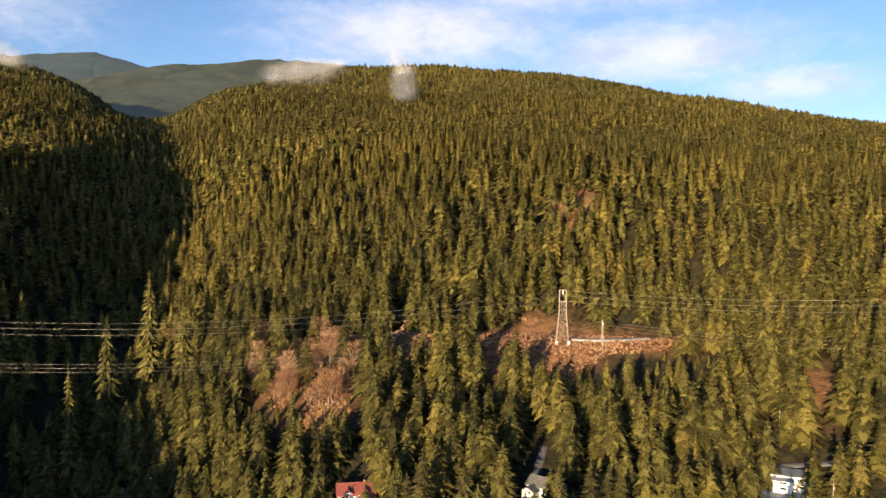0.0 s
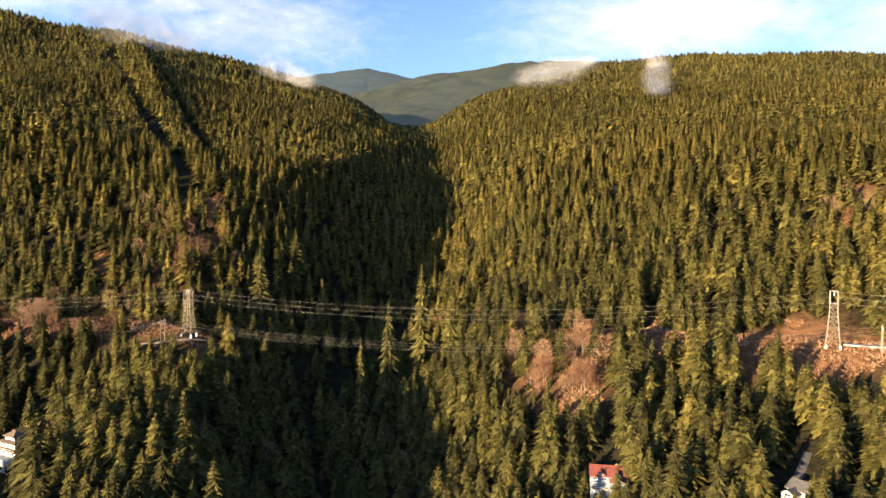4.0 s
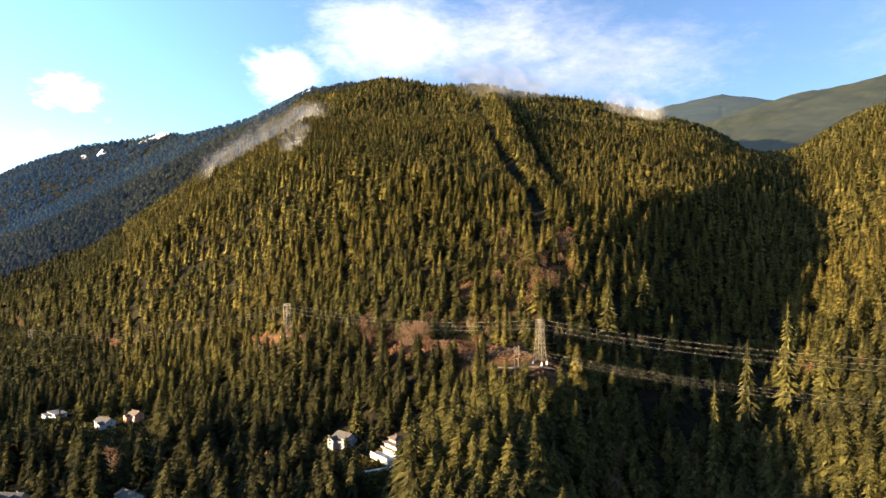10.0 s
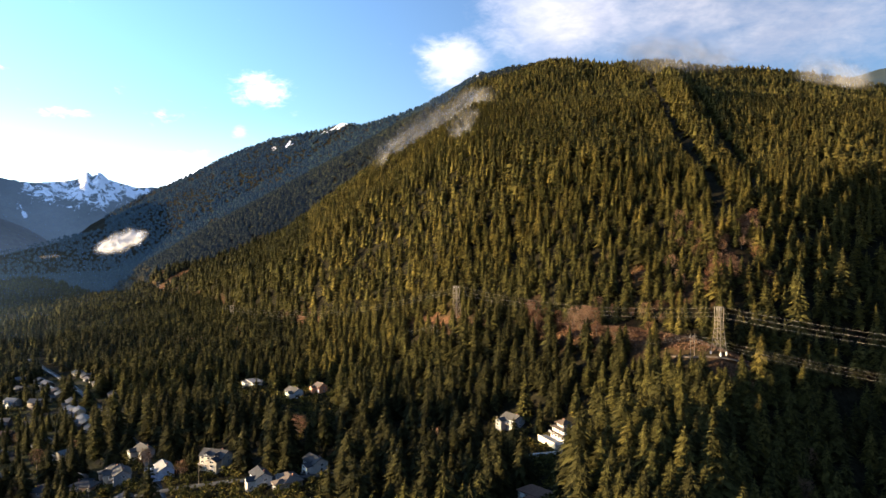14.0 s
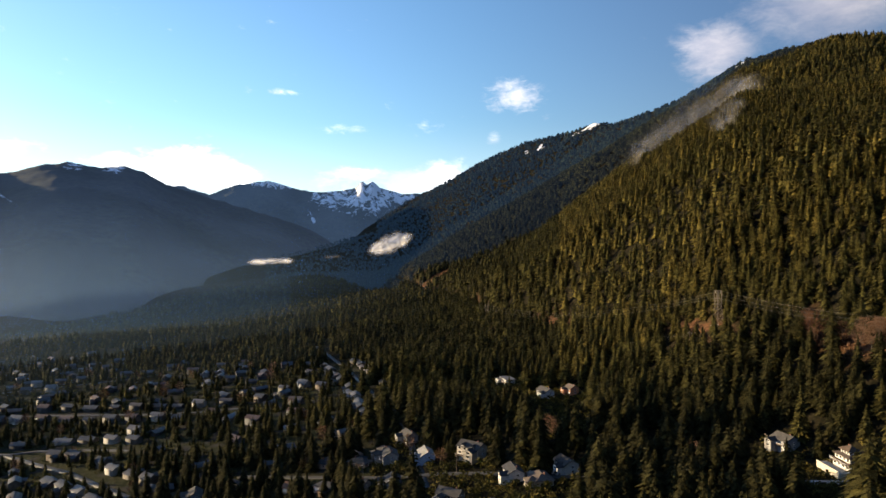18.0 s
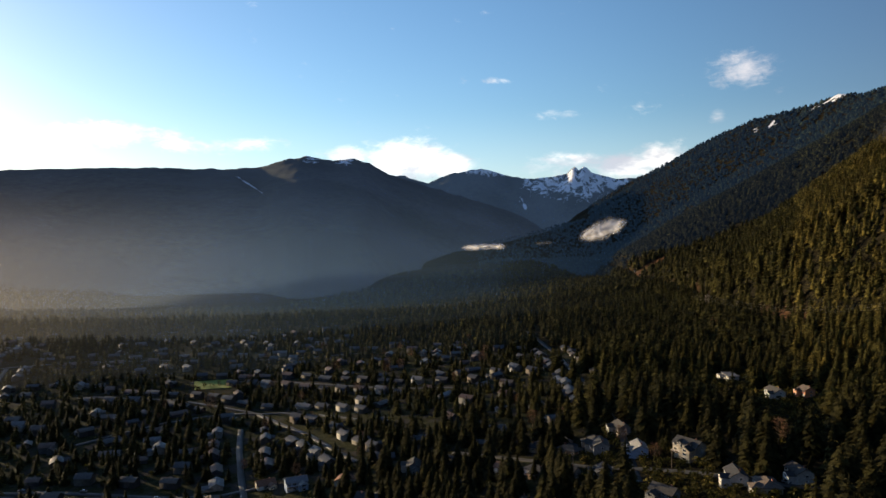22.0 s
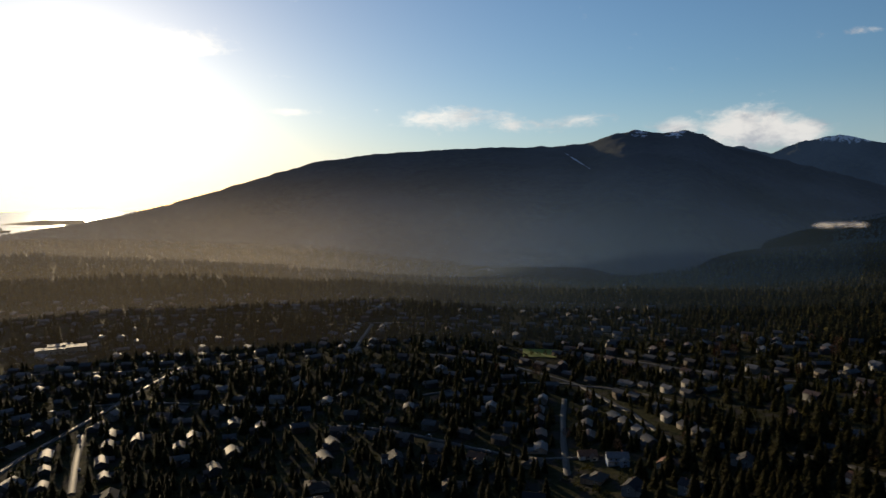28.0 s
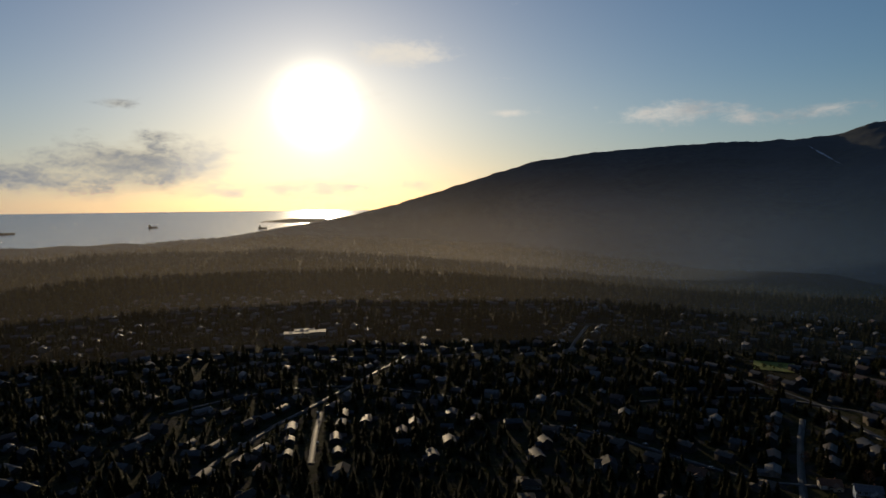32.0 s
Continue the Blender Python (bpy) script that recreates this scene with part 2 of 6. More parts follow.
def vnoise(x, y, seed=0):
    x, y = np.asarray(x, float), np.asarray(y, float)
    ix, iy = np.floor(x).astype(np.int64), np.floor(y).astype(np.int64)
    fx, fy = x - ix, y - iy
    fx, fy = fx * fx * (3 - 2 * fx), fy * fy * (3 - 2 * fy)

    def h(a, b):
        v = (a * 374761393 + b * 668265263 + seed * 974711) & 0xFFFFFFFF
        v = ((v ^ (v >> 13)) * 1274126177) & 0xFFFFFFFF
        return ((v ^ (v >> 16)) & 0xFFFF) / 65535.0
    return (h(ix, iy) * (1 - fx) + h(ix + 1, iy) * fx) * (1 - fy) + (h(ix, iy + 1) * (1 - fx) + h(ix + 1, iy + 1) * fx) * fy


def fbm(x, y, scale, octaves=4, seed=0):
    total, amp, norm = 0.0, 1.0, 0.0
    for o in range(octaves):
        total = total + amp * (vnoise(x / scale, y / scale, seed + o) - 0.5)
        norm += amp
        scale, amp = scale / 2.03, amp * 0.5
    return total / norm * 2


def smin(a, b, k):
    h = np.clip(0.5 + 0.5 * (b - a) / k, 0, 1)
    return b * (1 - h) + a * h - k * h * (1 - h)


def ridge(x, y, crest, fall, canopy=22.0, easy=None, ends=0.0):
    """Height of a ridge: crest is a line of (heading, distance, skyline angle); it falls away on both sides, far down at the rate easy, and faster past its left end."""
    pts = []
    for az, r, e in crest:
        px, py = polar(az, r)
        pts.append((px, py, EYE_Z + r * math.tan(radians(e)) - canopy))
    easy = fall if easy is None else easy
    best = np.full(np.shape(x), -1e4)
    for (ax, ay, a), (bx, by, b) in zip(pts, pts[1:]):
        dx, dy = bx - ax, by - ay
        along = ((x - ax) * dx + (y - ay) * dy) / (dx * dx + dy * dy)
        s = np.clip(along, 0, 1)
        d = np.hypot(x - ax - s * dx, y - ay - s * dy)
        z = a + s * (b - a) - easy * d - (fall - easy) * 800 * (1 - np.exp(-d / 800))
        best = np.maximum(best, z)
    # how far to the left of the line of sight over the crest's first point
    ax, ay = pts[0][:2]
    return best - ends * np.maximum((ax * y - ay * x) / math.hypot(ax, ay), 0)


RIDGE_A = [(-75, 2500, 2.0), (-43, 2200, 6.9), (-37, 2150, 8.2), (-29, 2100, 10.3), (-20, 2050, 12.2), (-10, 2050, 12.9), (-4, 2000, 12.7)]
SPUR_A = [(-4, 2000, 12.7), (1.5, 1350, 8.8), (4.2, 930, 5.9), (5.7, 740, 3.0), (7.4, 580, -1.5)]
RIDGE_B = [(48.5, 2050, 13.1), (47.5, 2020, 13.5), (45.5, 1980, 14.0), (42, 1950, 14.4), (38, 1900, 14.1), (33.7, 1850, 14.2), (30, 1820, 13.4),
           (25.8, 1800, 12.7), (21.7, 1800, 11.7), (17, 1780, 10.3), (13.8, 1750, 9.1), (10.8, 1700, 7.3)]
SPUR_D = [(21.7, 1800, 11.7), (22.5, 1250, 9.6), (24, 880, 7.0), (26, 640, 4.4)]
SPUR_E = [(33.7, 1850, 14.2), (32.5, 1200, 12.2), (31.5, 900, 10.0), (30.5, 700, 7.7), (30, 560, 4.2)]
SPUR_B = [(38, 1900, 14.1), (45, 1700, 9.2), (54, 1600, 3.9), (62.6, 1550, -0.6)]
RIDGE_C = [(48, 2300, 13.3), (50.6, 2450, 11.8), (53.3, 2550, 10.5), (55.6, 2700, 9.7), (57.9, 2900, 9.0), (59.2, 3050, 9.3), (60.7, 3100, 8.6), (64.9, 3350, 7.8),
           (68.5, 3550, 6.2), (71.3, 3700, 4.6), (73.9, 3800, 3.4), (77, 3900, 1.2)]
VALLEY_HILL = [(75.0, 3000, 0.1), (77.4, 3000, 0.6), (80, 2950, 0.0), (84, 2900, -1.0), (88, 2850, -1.8)]
FAR_HILL = [(16, 3400, 9.6), (13.8, 3400, 10.0), (11, 3400, 11.6), (8.7, 3400, 12.1), (4.1, 3400, 12.6), (0, 3400, 12.6), (-8, 3400, 12.2)]
FARTHEST = [(21.5, 4400, 10.0), (19.6, 4400, 11.3), (17.5, 4400, 11.9), (15.5, 4400, 12.1), (13.6, 4400, 11.6), (10, 4400, 10.6), (5, 4400, 10.0)]
PEAKS = [(93.4, 4650, 3.9), (92, 4650, 4.0), (90.2, 4650, 3.3), (88.3, 4650, 4.1), (85.7, 4650, 4.5), (82.4, 4650, 3.7), (80.6, 4650, 3.8), (79.4, 4650, 4.0),
         (78.8, 4650, 4.1), (78.35, 4650, 4.6), (78.15, 4650, 4.62), (77.85, 4650, 4.25), (77.45, 4650, 4.62), (77.2, 4650, 4.5), (76.8, 4650, 4.1), (74.9, 4650, 3.5), (72.9, 4650, 3.7), (68, 4650, 3.6)]
WEST_RIDGE = [(75, 4300, -2.6), (79, 4300, -0.8), (82, 4300, 0.5), (85.0, 4300, 1.6), (88.0, 4300, 2.5), (90.1, 4300, 3.2), (93.3, 4250, 4.1), (94.9, 4200, 5.0), (96.1, 4200, 5.3), (97.9, 4200, 5.15), (99.8, 4200, 5.5), (101.6, 4150, 5.2), (103.5, 4150, 4.6),
              (106, 4100, 4.4), (111.6, 4100, 4.35), (116.6, 4050, 4.1), (120.7, 4000, 3.9), (125.6, 4000, 3.2), (129.8, 3900, 2.0), (134.9, 3800, 0.45),
              (139.6, 3300, -0.75), (145, 2750, -1.7), (150.3, 2250, -2.5), (156.4, 1980, -2.8), (168, 1880, -2.95)]

# plan of the bench that carries the power line: heading -> start of the rise, line's distance, line's height
BENCH_AZ = [-180, -75, -45, -35, -20, -5, 15, 29, 41, 50, 61, 67, 73.5, 78, 180]
BENCH_R0 = [230, 230, 240, 262, 225, 250, 290, 330, 392, 440, 560, 800, 1400, 2300, 2300]
BENCH_RT = [375, 375, 375, 378, 375, 385, 405, 424, 480, 560, 760, 960, 1560, 2500, 2500]
BENCH_UP = [0.8, 0.8, 0.8, 0.8, 0.85, 0.42, 0.37, 0.70, 0.66, 0.6, 0.6, 0.6, 0.6, 0.6, 0.6]
BENCH_ZT = [70, 70, 70, 70, 69, 67, 66, 66, 64, 58, 32, 10, 6, 4, 4]
GULLY = [(22, 200, 15, 60), (19, 320, 55, 60), (15.5, 440, 70, 72), (12.2, 570, 70, 70), (10, 750, 66, 78), (9.4, 1000, 58, 84), (10.4, 1400, 50, 100), (12, 1900, 40, 120)]


def height(x, y):
    x, y = np.asarray(x, float), np.asarray(y, float)
    r, az = np.hypot(x, y), np.degrees(np.arctan2(-x, y))
    plain = 4 + 5 * fbm(x, y, 420, 3, 5) + 16 * np.clip((r - 700) / 500, 0, 1) * np.clip((2300 - r) / 500, 0, 1) * fbm(x, y, 700, 2, 7) + 14 * np.exp(-((az - 82) / 8) ** 2) * np.exp(-((r - 2350) / 450) ** 2)
    # the town lies in a bowl below the hillside
    plain = plain - 46 * np.clip((az - 64) / 40, 0, 1) * np.clip((180 - az) / 10, 0, 1) * np.clip((r - 150) / 180, 0, 1) * np.clip((1650 - r) / 850, np.clip((146 - az) / 34, 0, 1), 1)
    plain = plain - 38 * np.clip((az - 83) / 14, 0, 1) * np.clip((146 - az) / 34, 0, 1) * np.clip((r - 1250) / 500, 0, 1)
    hills = np.maximum.reduce([ridge(x, y, RIDGE_A, 0.33, easy=0.2), ridge(x, y, SPUR_A, 0.55), ridge(x, y, RIDGE_B, 0.40, easy=0.25, ends=0.55),
                               ridge(x, y, SPUR_B, 0.45, 24), ridge(x, y, SPUR_D, 0.62), ridge(x, y, SPUR_E, 0.60), ridge(x, y, RIDGE_C, 0.66, 4, easy=0.50), ridge(x, y, VALLEY_HILL, 0.36, 14)])
    hills = hills + 20 * fbm(x, y, 330, 4, 11) * np.clip((hills - 60) / 200, 0, 1) * np.clip((2100 - r) / 900 + 0.25, 0.15, 1)
    r0, rt, zt, up = (np.interp(az, BENCH_AZ, t) for t in (BENCH_R0, BENCH_RT, BENCH_ZT, BENCH_UP))
    rise = np.clip((r - r0) / (rt - r0), 0, 1)
    bench = 6 + (zt - 6) * rise + np.clip(r - rt - 18, 0, None) * up + 3 * fbm(x, y, 90, 3, 21)
    low = plain + (bench - plain) * np.clip((r - r0 + 60) / 60, 0, 1)
    z = smin(low, np.maximum(hills, plain), 22.0)
    z = np.maximum(z, np.minimum(plain, 8))
    kx, ky = polar(31, 300)
    z = z + 44 * np.exp(-(((x - kx) * 0.857 + (y - ky) * 0.515) / 52) ** 2 - ((-(x - kx) * 0.515 + (y - ky) * 0.857) / 78) ** 2)
    cut = np.zeros_like(z)
    for (a0, ra, da, wa), (a1, rb, db, wb) in zip(GULLY, GULLY[1:]):
        (ax, ay), (bx, by) = polar(a0, ra), polar(a1, rb)
        dx, dy = bx - ax, by - ay
        s = np.clip(((x - ax) * dx + (y - ay) * dy) / (dx * dx + dy * dy), 0, 1)
        d = np.hypot(x - ax - s * dx, y - ay - s * dy)
        cut = np.maximum(cut, (da + s * (db - da)) * np.exp(-(d / (wa + s * (wb - wa))) ** 2))
    return z - cut


def z_at(x, y):
    return float(height(np.array([x]), np.array([y]))[0])


def spot(az, el):
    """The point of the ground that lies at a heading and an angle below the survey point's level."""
    r = np.arange(150.0, 4000.0, 1.5)
    x, y = polar(az, r)
    z = height(x, y)
    i = int(np.argmax(z >= EYE_Z + r * math.tan(radians(el))))
    return float(x[i]), float(y[i]), float(z[i])


# power line plan: towers (heading, distance)
LINE = [(-62, 420), (-20.2, 375), (29.4, 424), (50, 560), (68, 960), (73.4, 1560)]


def line_distance(x, y):
    best = np.full(np.shape(x), 1e6)
    pts = [polar(a, r) for a, r in LINE]
    for (ax, ay), (bx, by) in zip(pts, pts[1:]):
        dx, dy = bx - ax, by - ay
        s = np.clip(((x - ax) * dx + (y - ay) * dy) / (dx * dx + dy * dy), 0, 1)
        best = np.minimum(best, np.hypot(x - ax - s * dx, y - ay - s * dy))
    return best


# old cut slopes: heading, angle, radius
CUTS = [(*spot(a, e)[:2], w) for a, e, w in ((30.2, -4.2, 22), (29.2, -2.0, 17), (27.4, 0.4, 13), (32.5, -4.6, 16), (35.5, -3.0, 8), (38.0, -1.8, 7), (-21.2, 1.6, 13), (-20.4, -0.6, 7), (72.2, -3.4, 36), (73.4, -3.1, 34),
                                             (-36.5, -11.5, 20), (-1.0, -10.4, 20), (2.5, -9.4, 15), (-3.0, -12.2, 16), (1.0, -12.2, 18), (3.5, -12.6, 14), (-1.5, -14.2, 13), (44, -6.5, 14))]


def clearing(x, y):
    """1 on the cleared strip under the power line and on the old cut slopes, 0 in the woods."""
    x, y = np.asarray(x, float), np.asarray(y, float)
    r, az = np.hypot(x, y), np.degrees(np.arctan2(-x, y))
    rt = np.interp(az, BENCH_AZ, BENCH_RT)
    n = fbm(x, y, 60, 4, 31)
    out = np.zeros_like(r)
    for a0, a1, inner, outer in ((-21, -3, 32, 10), (-31, -18, 14, 16), (27, 44, 24, 16), (48, 80, 7, 9)):
        side = np.clip(np.minimum(az - a0, a1 - az) / 2.5 + 0.5, 0, 1)
        depth = np.minimum((r - (rt - inner)) / 18, (rt + outer - r) / 12)
        out = np.maximum(out, np.clip(np.minimum(depth, side * 3 - 1) + n * 2.0 + 0.35, 0, 1))
    for px, py, w in CUTS:
        out = np.maximum(out, np.clip(1.3 - np.hypot(x - px, y - py) / w + n * 0.9, 0, 1))
    return out


def town(x, y):
    """1 where houses stand, 0 in the woods."""
    x, y = np.asarray(x, float), np.asarray(y, float)
    r, az = np.hypot(x, y), np.degrees(np.arctan2(-x, y))
    side = np.clip((az - 74) / 5, 0, 1) * np.clip((200 - az) / 10, 0, 1)
    reach = np.clip((1250 - r) / 150, 0, 1)
    n = fbm(x, y, 240, 3, 41)
    return side * reach * np.clip(0.58 + 2.6 * n + 0.5 * np.clip((az - 95) / 25, 0, 1) - 0.6 * np.clip((r - 650) / 450, 0, 1), 0, 1)


def snow_mask(x, y):
    """1 on the snow patches of the high back ridge, 0 elsewhere."""
    out = np.zeros(np.shape(x))
    for az, r, w, d in ((59.4, 3030, 70, 60), (60.8, 3050, 35, 40), (63.6, 3140, 12, 70), (64.9, 3190, 9, 80), (48.6, 2280, 30, 45), (47.4, 2240, 30, 30), (56.2, 2700, 25, 20)):
        px, py = polar(az, r)
        c, s = math.cos(radians(az)), math.sin(radians(az))
        u, v = (x - px) * c + (y - py) * s, -(x - px) * s + (y - py) * c
        out = np.maximum(out, 1.25 - np.hypot(u / w, v / d))
    return np.clip(out, 0, 1)


def grid_mesh(name, xs, ys, zs, mat, wrap=False, attrs=()):
    """One smooth sheet from rows and columns of points."""
    rows, cols = xs.shape
    me = bpy.data.meshes.new(name)
    i = np.arange(rows * cols).reshape(rows, cols)
    if wrap:
        i = np.concatenate([i, i[:, :1]], 1)
    quads = np.stack([i[:-1, :-1], i[1:, :-1], i[1:, 1:], i[:-1, 1:]], -1).reshape(-1, 4)
    me.vertices.add(rows * cols)
    me.vertices.foreach_set("co", np.stack([xs, ys, zs], -1).astype(np.float32).ravel())
    me.loops.add(quads.size)
    me.loops.foreach_set("vertex_index", quads.astype(np.int32).ravel())
    me.polygons.add(len(quads))
    me.polygons.foreach_set("loop_start", np.arange(0, quads.size, 4, dtype=np.int32))
    me.polygons.foreach_set("use_smooth", np.ones(len(quads), bool))
    me.update(calc_edges=True)
    for key, values in attrs:
        at = me.attributes.new(key, "FLOAT", "POINT")
        at.data.foreach_set("value", np.asarray(values, np.float32).ravel())
    me.materials.append(mat)
    return new(name, me)


# the shore: heading -> distance
COAST_AZ = [136, 140, 145, 150.3, 156.4, 168, 200]
COAST_R = [4300, 3500, 2850, 2300, 2000, 1900, 1880]


def build_ground():
    az = np.arange(-180, 180, 0.6)
    rr = np.concatenate([[0.5], np.geomspace(30, 1200, 112), np.arange(1222, 3950, 24), np.arange(3990, 4950, 90)])
    A, Rr = np.meshgrid(az, rr)
    x, y = polar(A, Rr)
    z = height(x, y)
    # the far rim dips under the mountains and the sea
    z = z - np.clip((Rr - 2600) / 300, 0, 1) * 12 * ((A > 78) | (A < -80))
    sea = (A > 138) * np.clip((Rr - np.interp(A, COAST_AZ, COAST_R)) / 100, 0, 1)
    z = z - 30 * sea
    ob = grid_mesh("ground", x, y, z, MAT["ground"], True, (("clearing", clearing(x, y)), ("town", town(x, y)), ("snow", snow_mask(x, y))))
    tagged(ob, "forest floor, bracken slopes and garden lawns under the mountains", "ground", kind="structure")


build_ground()


def backdrop_colour(snowy, patches):
    """Wooded far slopes with pale snow where patches (heading, angle, half width, half height, lean) lie; the blue air
    over them is a glow added by veiled().
    """
    def colour(k):
        p = place_of(k)
        sep = k.n("ShaderNodeSeparateXYZ")
        k.link(p, sep.inputs[0])
        x, y, z = sep.outputs
        wood = k.mix(k.ramp(k.noise(0.03, 6, 0.7, p), 0.35, 0.65), (0.026, 0.032, 0.018), (0.044, 0.050, 0.026))
        wood = k.mix(k.ramp(k.noise(0.004, 4, 0.6, p), 0.45, 0.65), wood, (0.034, 0.040, 0.024))
        az = k.math("MULTIPLY", k.math("ARCTAN2", k.math("MULTIPLY", x, -1.0), y), 57.29578)
        flat = k.math("SQRT", k.math("MULTIPLY_ADD", x, x, k.math("MULTIPLY", y, y)))
        el = k.math("MULTIPLY", k.math("ARCTANGENT", k.math("DIVIDE", k.math("SUBTRACT", z, EYE_Z), flat)), 57.29578)
        streak = k.noise(0.02, 6, 0.7, k.vmath("MULTIPLY", p, (1.0, 1.0, 0.30)), 0.8)
        rag = k.math("MULTIPLY", k.math("SUBTRACT", streak, 0.52), 6.5)
        snow = None
        for a, e, w, h, lean in patches:
            v = k.math("DIVIDE", k.math("SUBTRACT", el, e), h)
            u = k.math("DIVIDE", k.math("SUBTRACT", k.math("SUBTRACT", az, a), k.math("MULTIPLY", k.math("SUBTRACT", el, e), lean)), w)
            d = k.math("SUBTRACT", 1.0, k.math("MULTIPLY_ADD", u, u, k.math("MULTIPLY", v, v)))
            snow = d if snow is None else k.math("MAXIMUM", snow, d)
        if snow is None:
            return k.mix(1.0, wood, (0.62, 0.58, 0.60), "MULTIPLY")
        return k.mix(k.ramp(k.math("ADD", snow, rag), 0.2, 0.9), wood, (0.80, 0.82, 0.86))
    return colour


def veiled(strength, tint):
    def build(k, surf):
        # air's haze laid on as a faint glow of the slope itself
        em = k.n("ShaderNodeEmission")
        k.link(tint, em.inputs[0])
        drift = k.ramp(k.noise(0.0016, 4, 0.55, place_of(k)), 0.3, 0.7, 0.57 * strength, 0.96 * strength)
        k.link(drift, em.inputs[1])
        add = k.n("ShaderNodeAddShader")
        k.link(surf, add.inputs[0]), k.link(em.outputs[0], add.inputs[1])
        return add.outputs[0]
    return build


def far_mountain(name, crest, fall, az0, az1, r0, r1, label, canopy, rough, snow=(), veil=(0.02, (0.5, 0.7, 1.0)), step=0.12):
    az = np.arange(az0, az1, step)
    rr = np.linspace(r0, r1, 90)
    A, Rr = np.meshgrid(az, rr)
    x, y = polar(A, Rr)
    # the crest's height by heading, so that sharp summits stay sharp
    line = sorted(crest)
    rc = np.interp(A, [c[0] for c in line], [c[1] for c in line])
    h = rc[0] * np.tan(np.radians(np.interp(az, [c[0] for c in line], [c[2] for c in line])))
    wide = max(3, int(1.0 / step))
    eased = np.convolve(np.pad(h, wide, mode="edge"), np.ones(2 * wide + 1) / (2 * wide + 1), mode="valid")
    near = np.exp(-(np.abs(Rr - rc) / 110) ** 2)
    z = EYE_Z + h * near + eased * (1 - near) - canopy - fall * np.abs(Rr - rc) if snow else ridge(x, y, crest, fall, canopy)
    top = np.clip((z + 20) / 150, 0, 1)
    ribs = np.abs(fbm(x, y, 420, 5, 61))
    if snow:
        z = z - 14 * (np.abs(fbm(x, y, 130, 4, 67)) - 0.2) * top
    z = z - rough * (ribs - 0.22) * top * (1.0 if snow and rough > 26 else 2.0) + rough * 0.25 * fbm(x, y, 70, 3, 71) * top
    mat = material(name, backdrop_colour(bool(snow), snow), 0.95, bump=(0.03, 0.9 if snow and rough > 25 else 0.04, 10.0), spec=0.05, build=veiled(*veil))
    ob = grid_mesh(name, x, y, z, mat)
    return tagged(ob, label, "mountain", kind="structure")


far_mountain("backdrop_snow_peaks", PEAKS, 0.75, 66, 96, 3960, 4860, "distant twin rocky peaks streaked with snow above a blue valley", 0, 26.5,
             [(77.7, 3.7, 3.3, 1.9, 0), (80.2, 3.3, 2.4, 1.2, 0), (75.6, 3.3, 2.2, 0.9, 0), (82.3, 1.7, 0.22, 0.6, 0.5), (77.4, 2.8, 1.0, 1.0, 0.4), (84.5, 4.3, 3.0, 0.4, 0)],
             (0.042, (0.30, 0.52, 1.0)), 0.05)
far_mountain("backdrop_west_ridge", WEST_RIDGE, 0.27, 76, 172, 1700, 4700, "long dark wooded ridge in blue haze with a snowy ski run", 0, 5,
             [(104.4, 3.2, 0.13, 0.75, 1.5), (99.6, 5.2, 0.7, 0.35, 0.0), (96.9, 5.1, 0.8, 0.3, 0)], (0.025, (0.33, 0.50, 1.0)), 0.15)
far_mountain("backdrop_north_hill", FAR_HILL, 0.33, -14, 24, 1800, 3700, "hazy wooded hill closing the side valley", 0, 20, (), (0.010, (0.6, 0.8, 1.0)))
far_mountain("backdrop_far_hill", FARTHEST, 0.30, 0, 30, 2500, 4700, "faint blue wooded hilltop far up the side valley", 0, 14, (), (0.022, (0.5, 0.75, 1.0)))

# ---------------------------------------------------------------- trees
rng = np.random.default_rng(7)


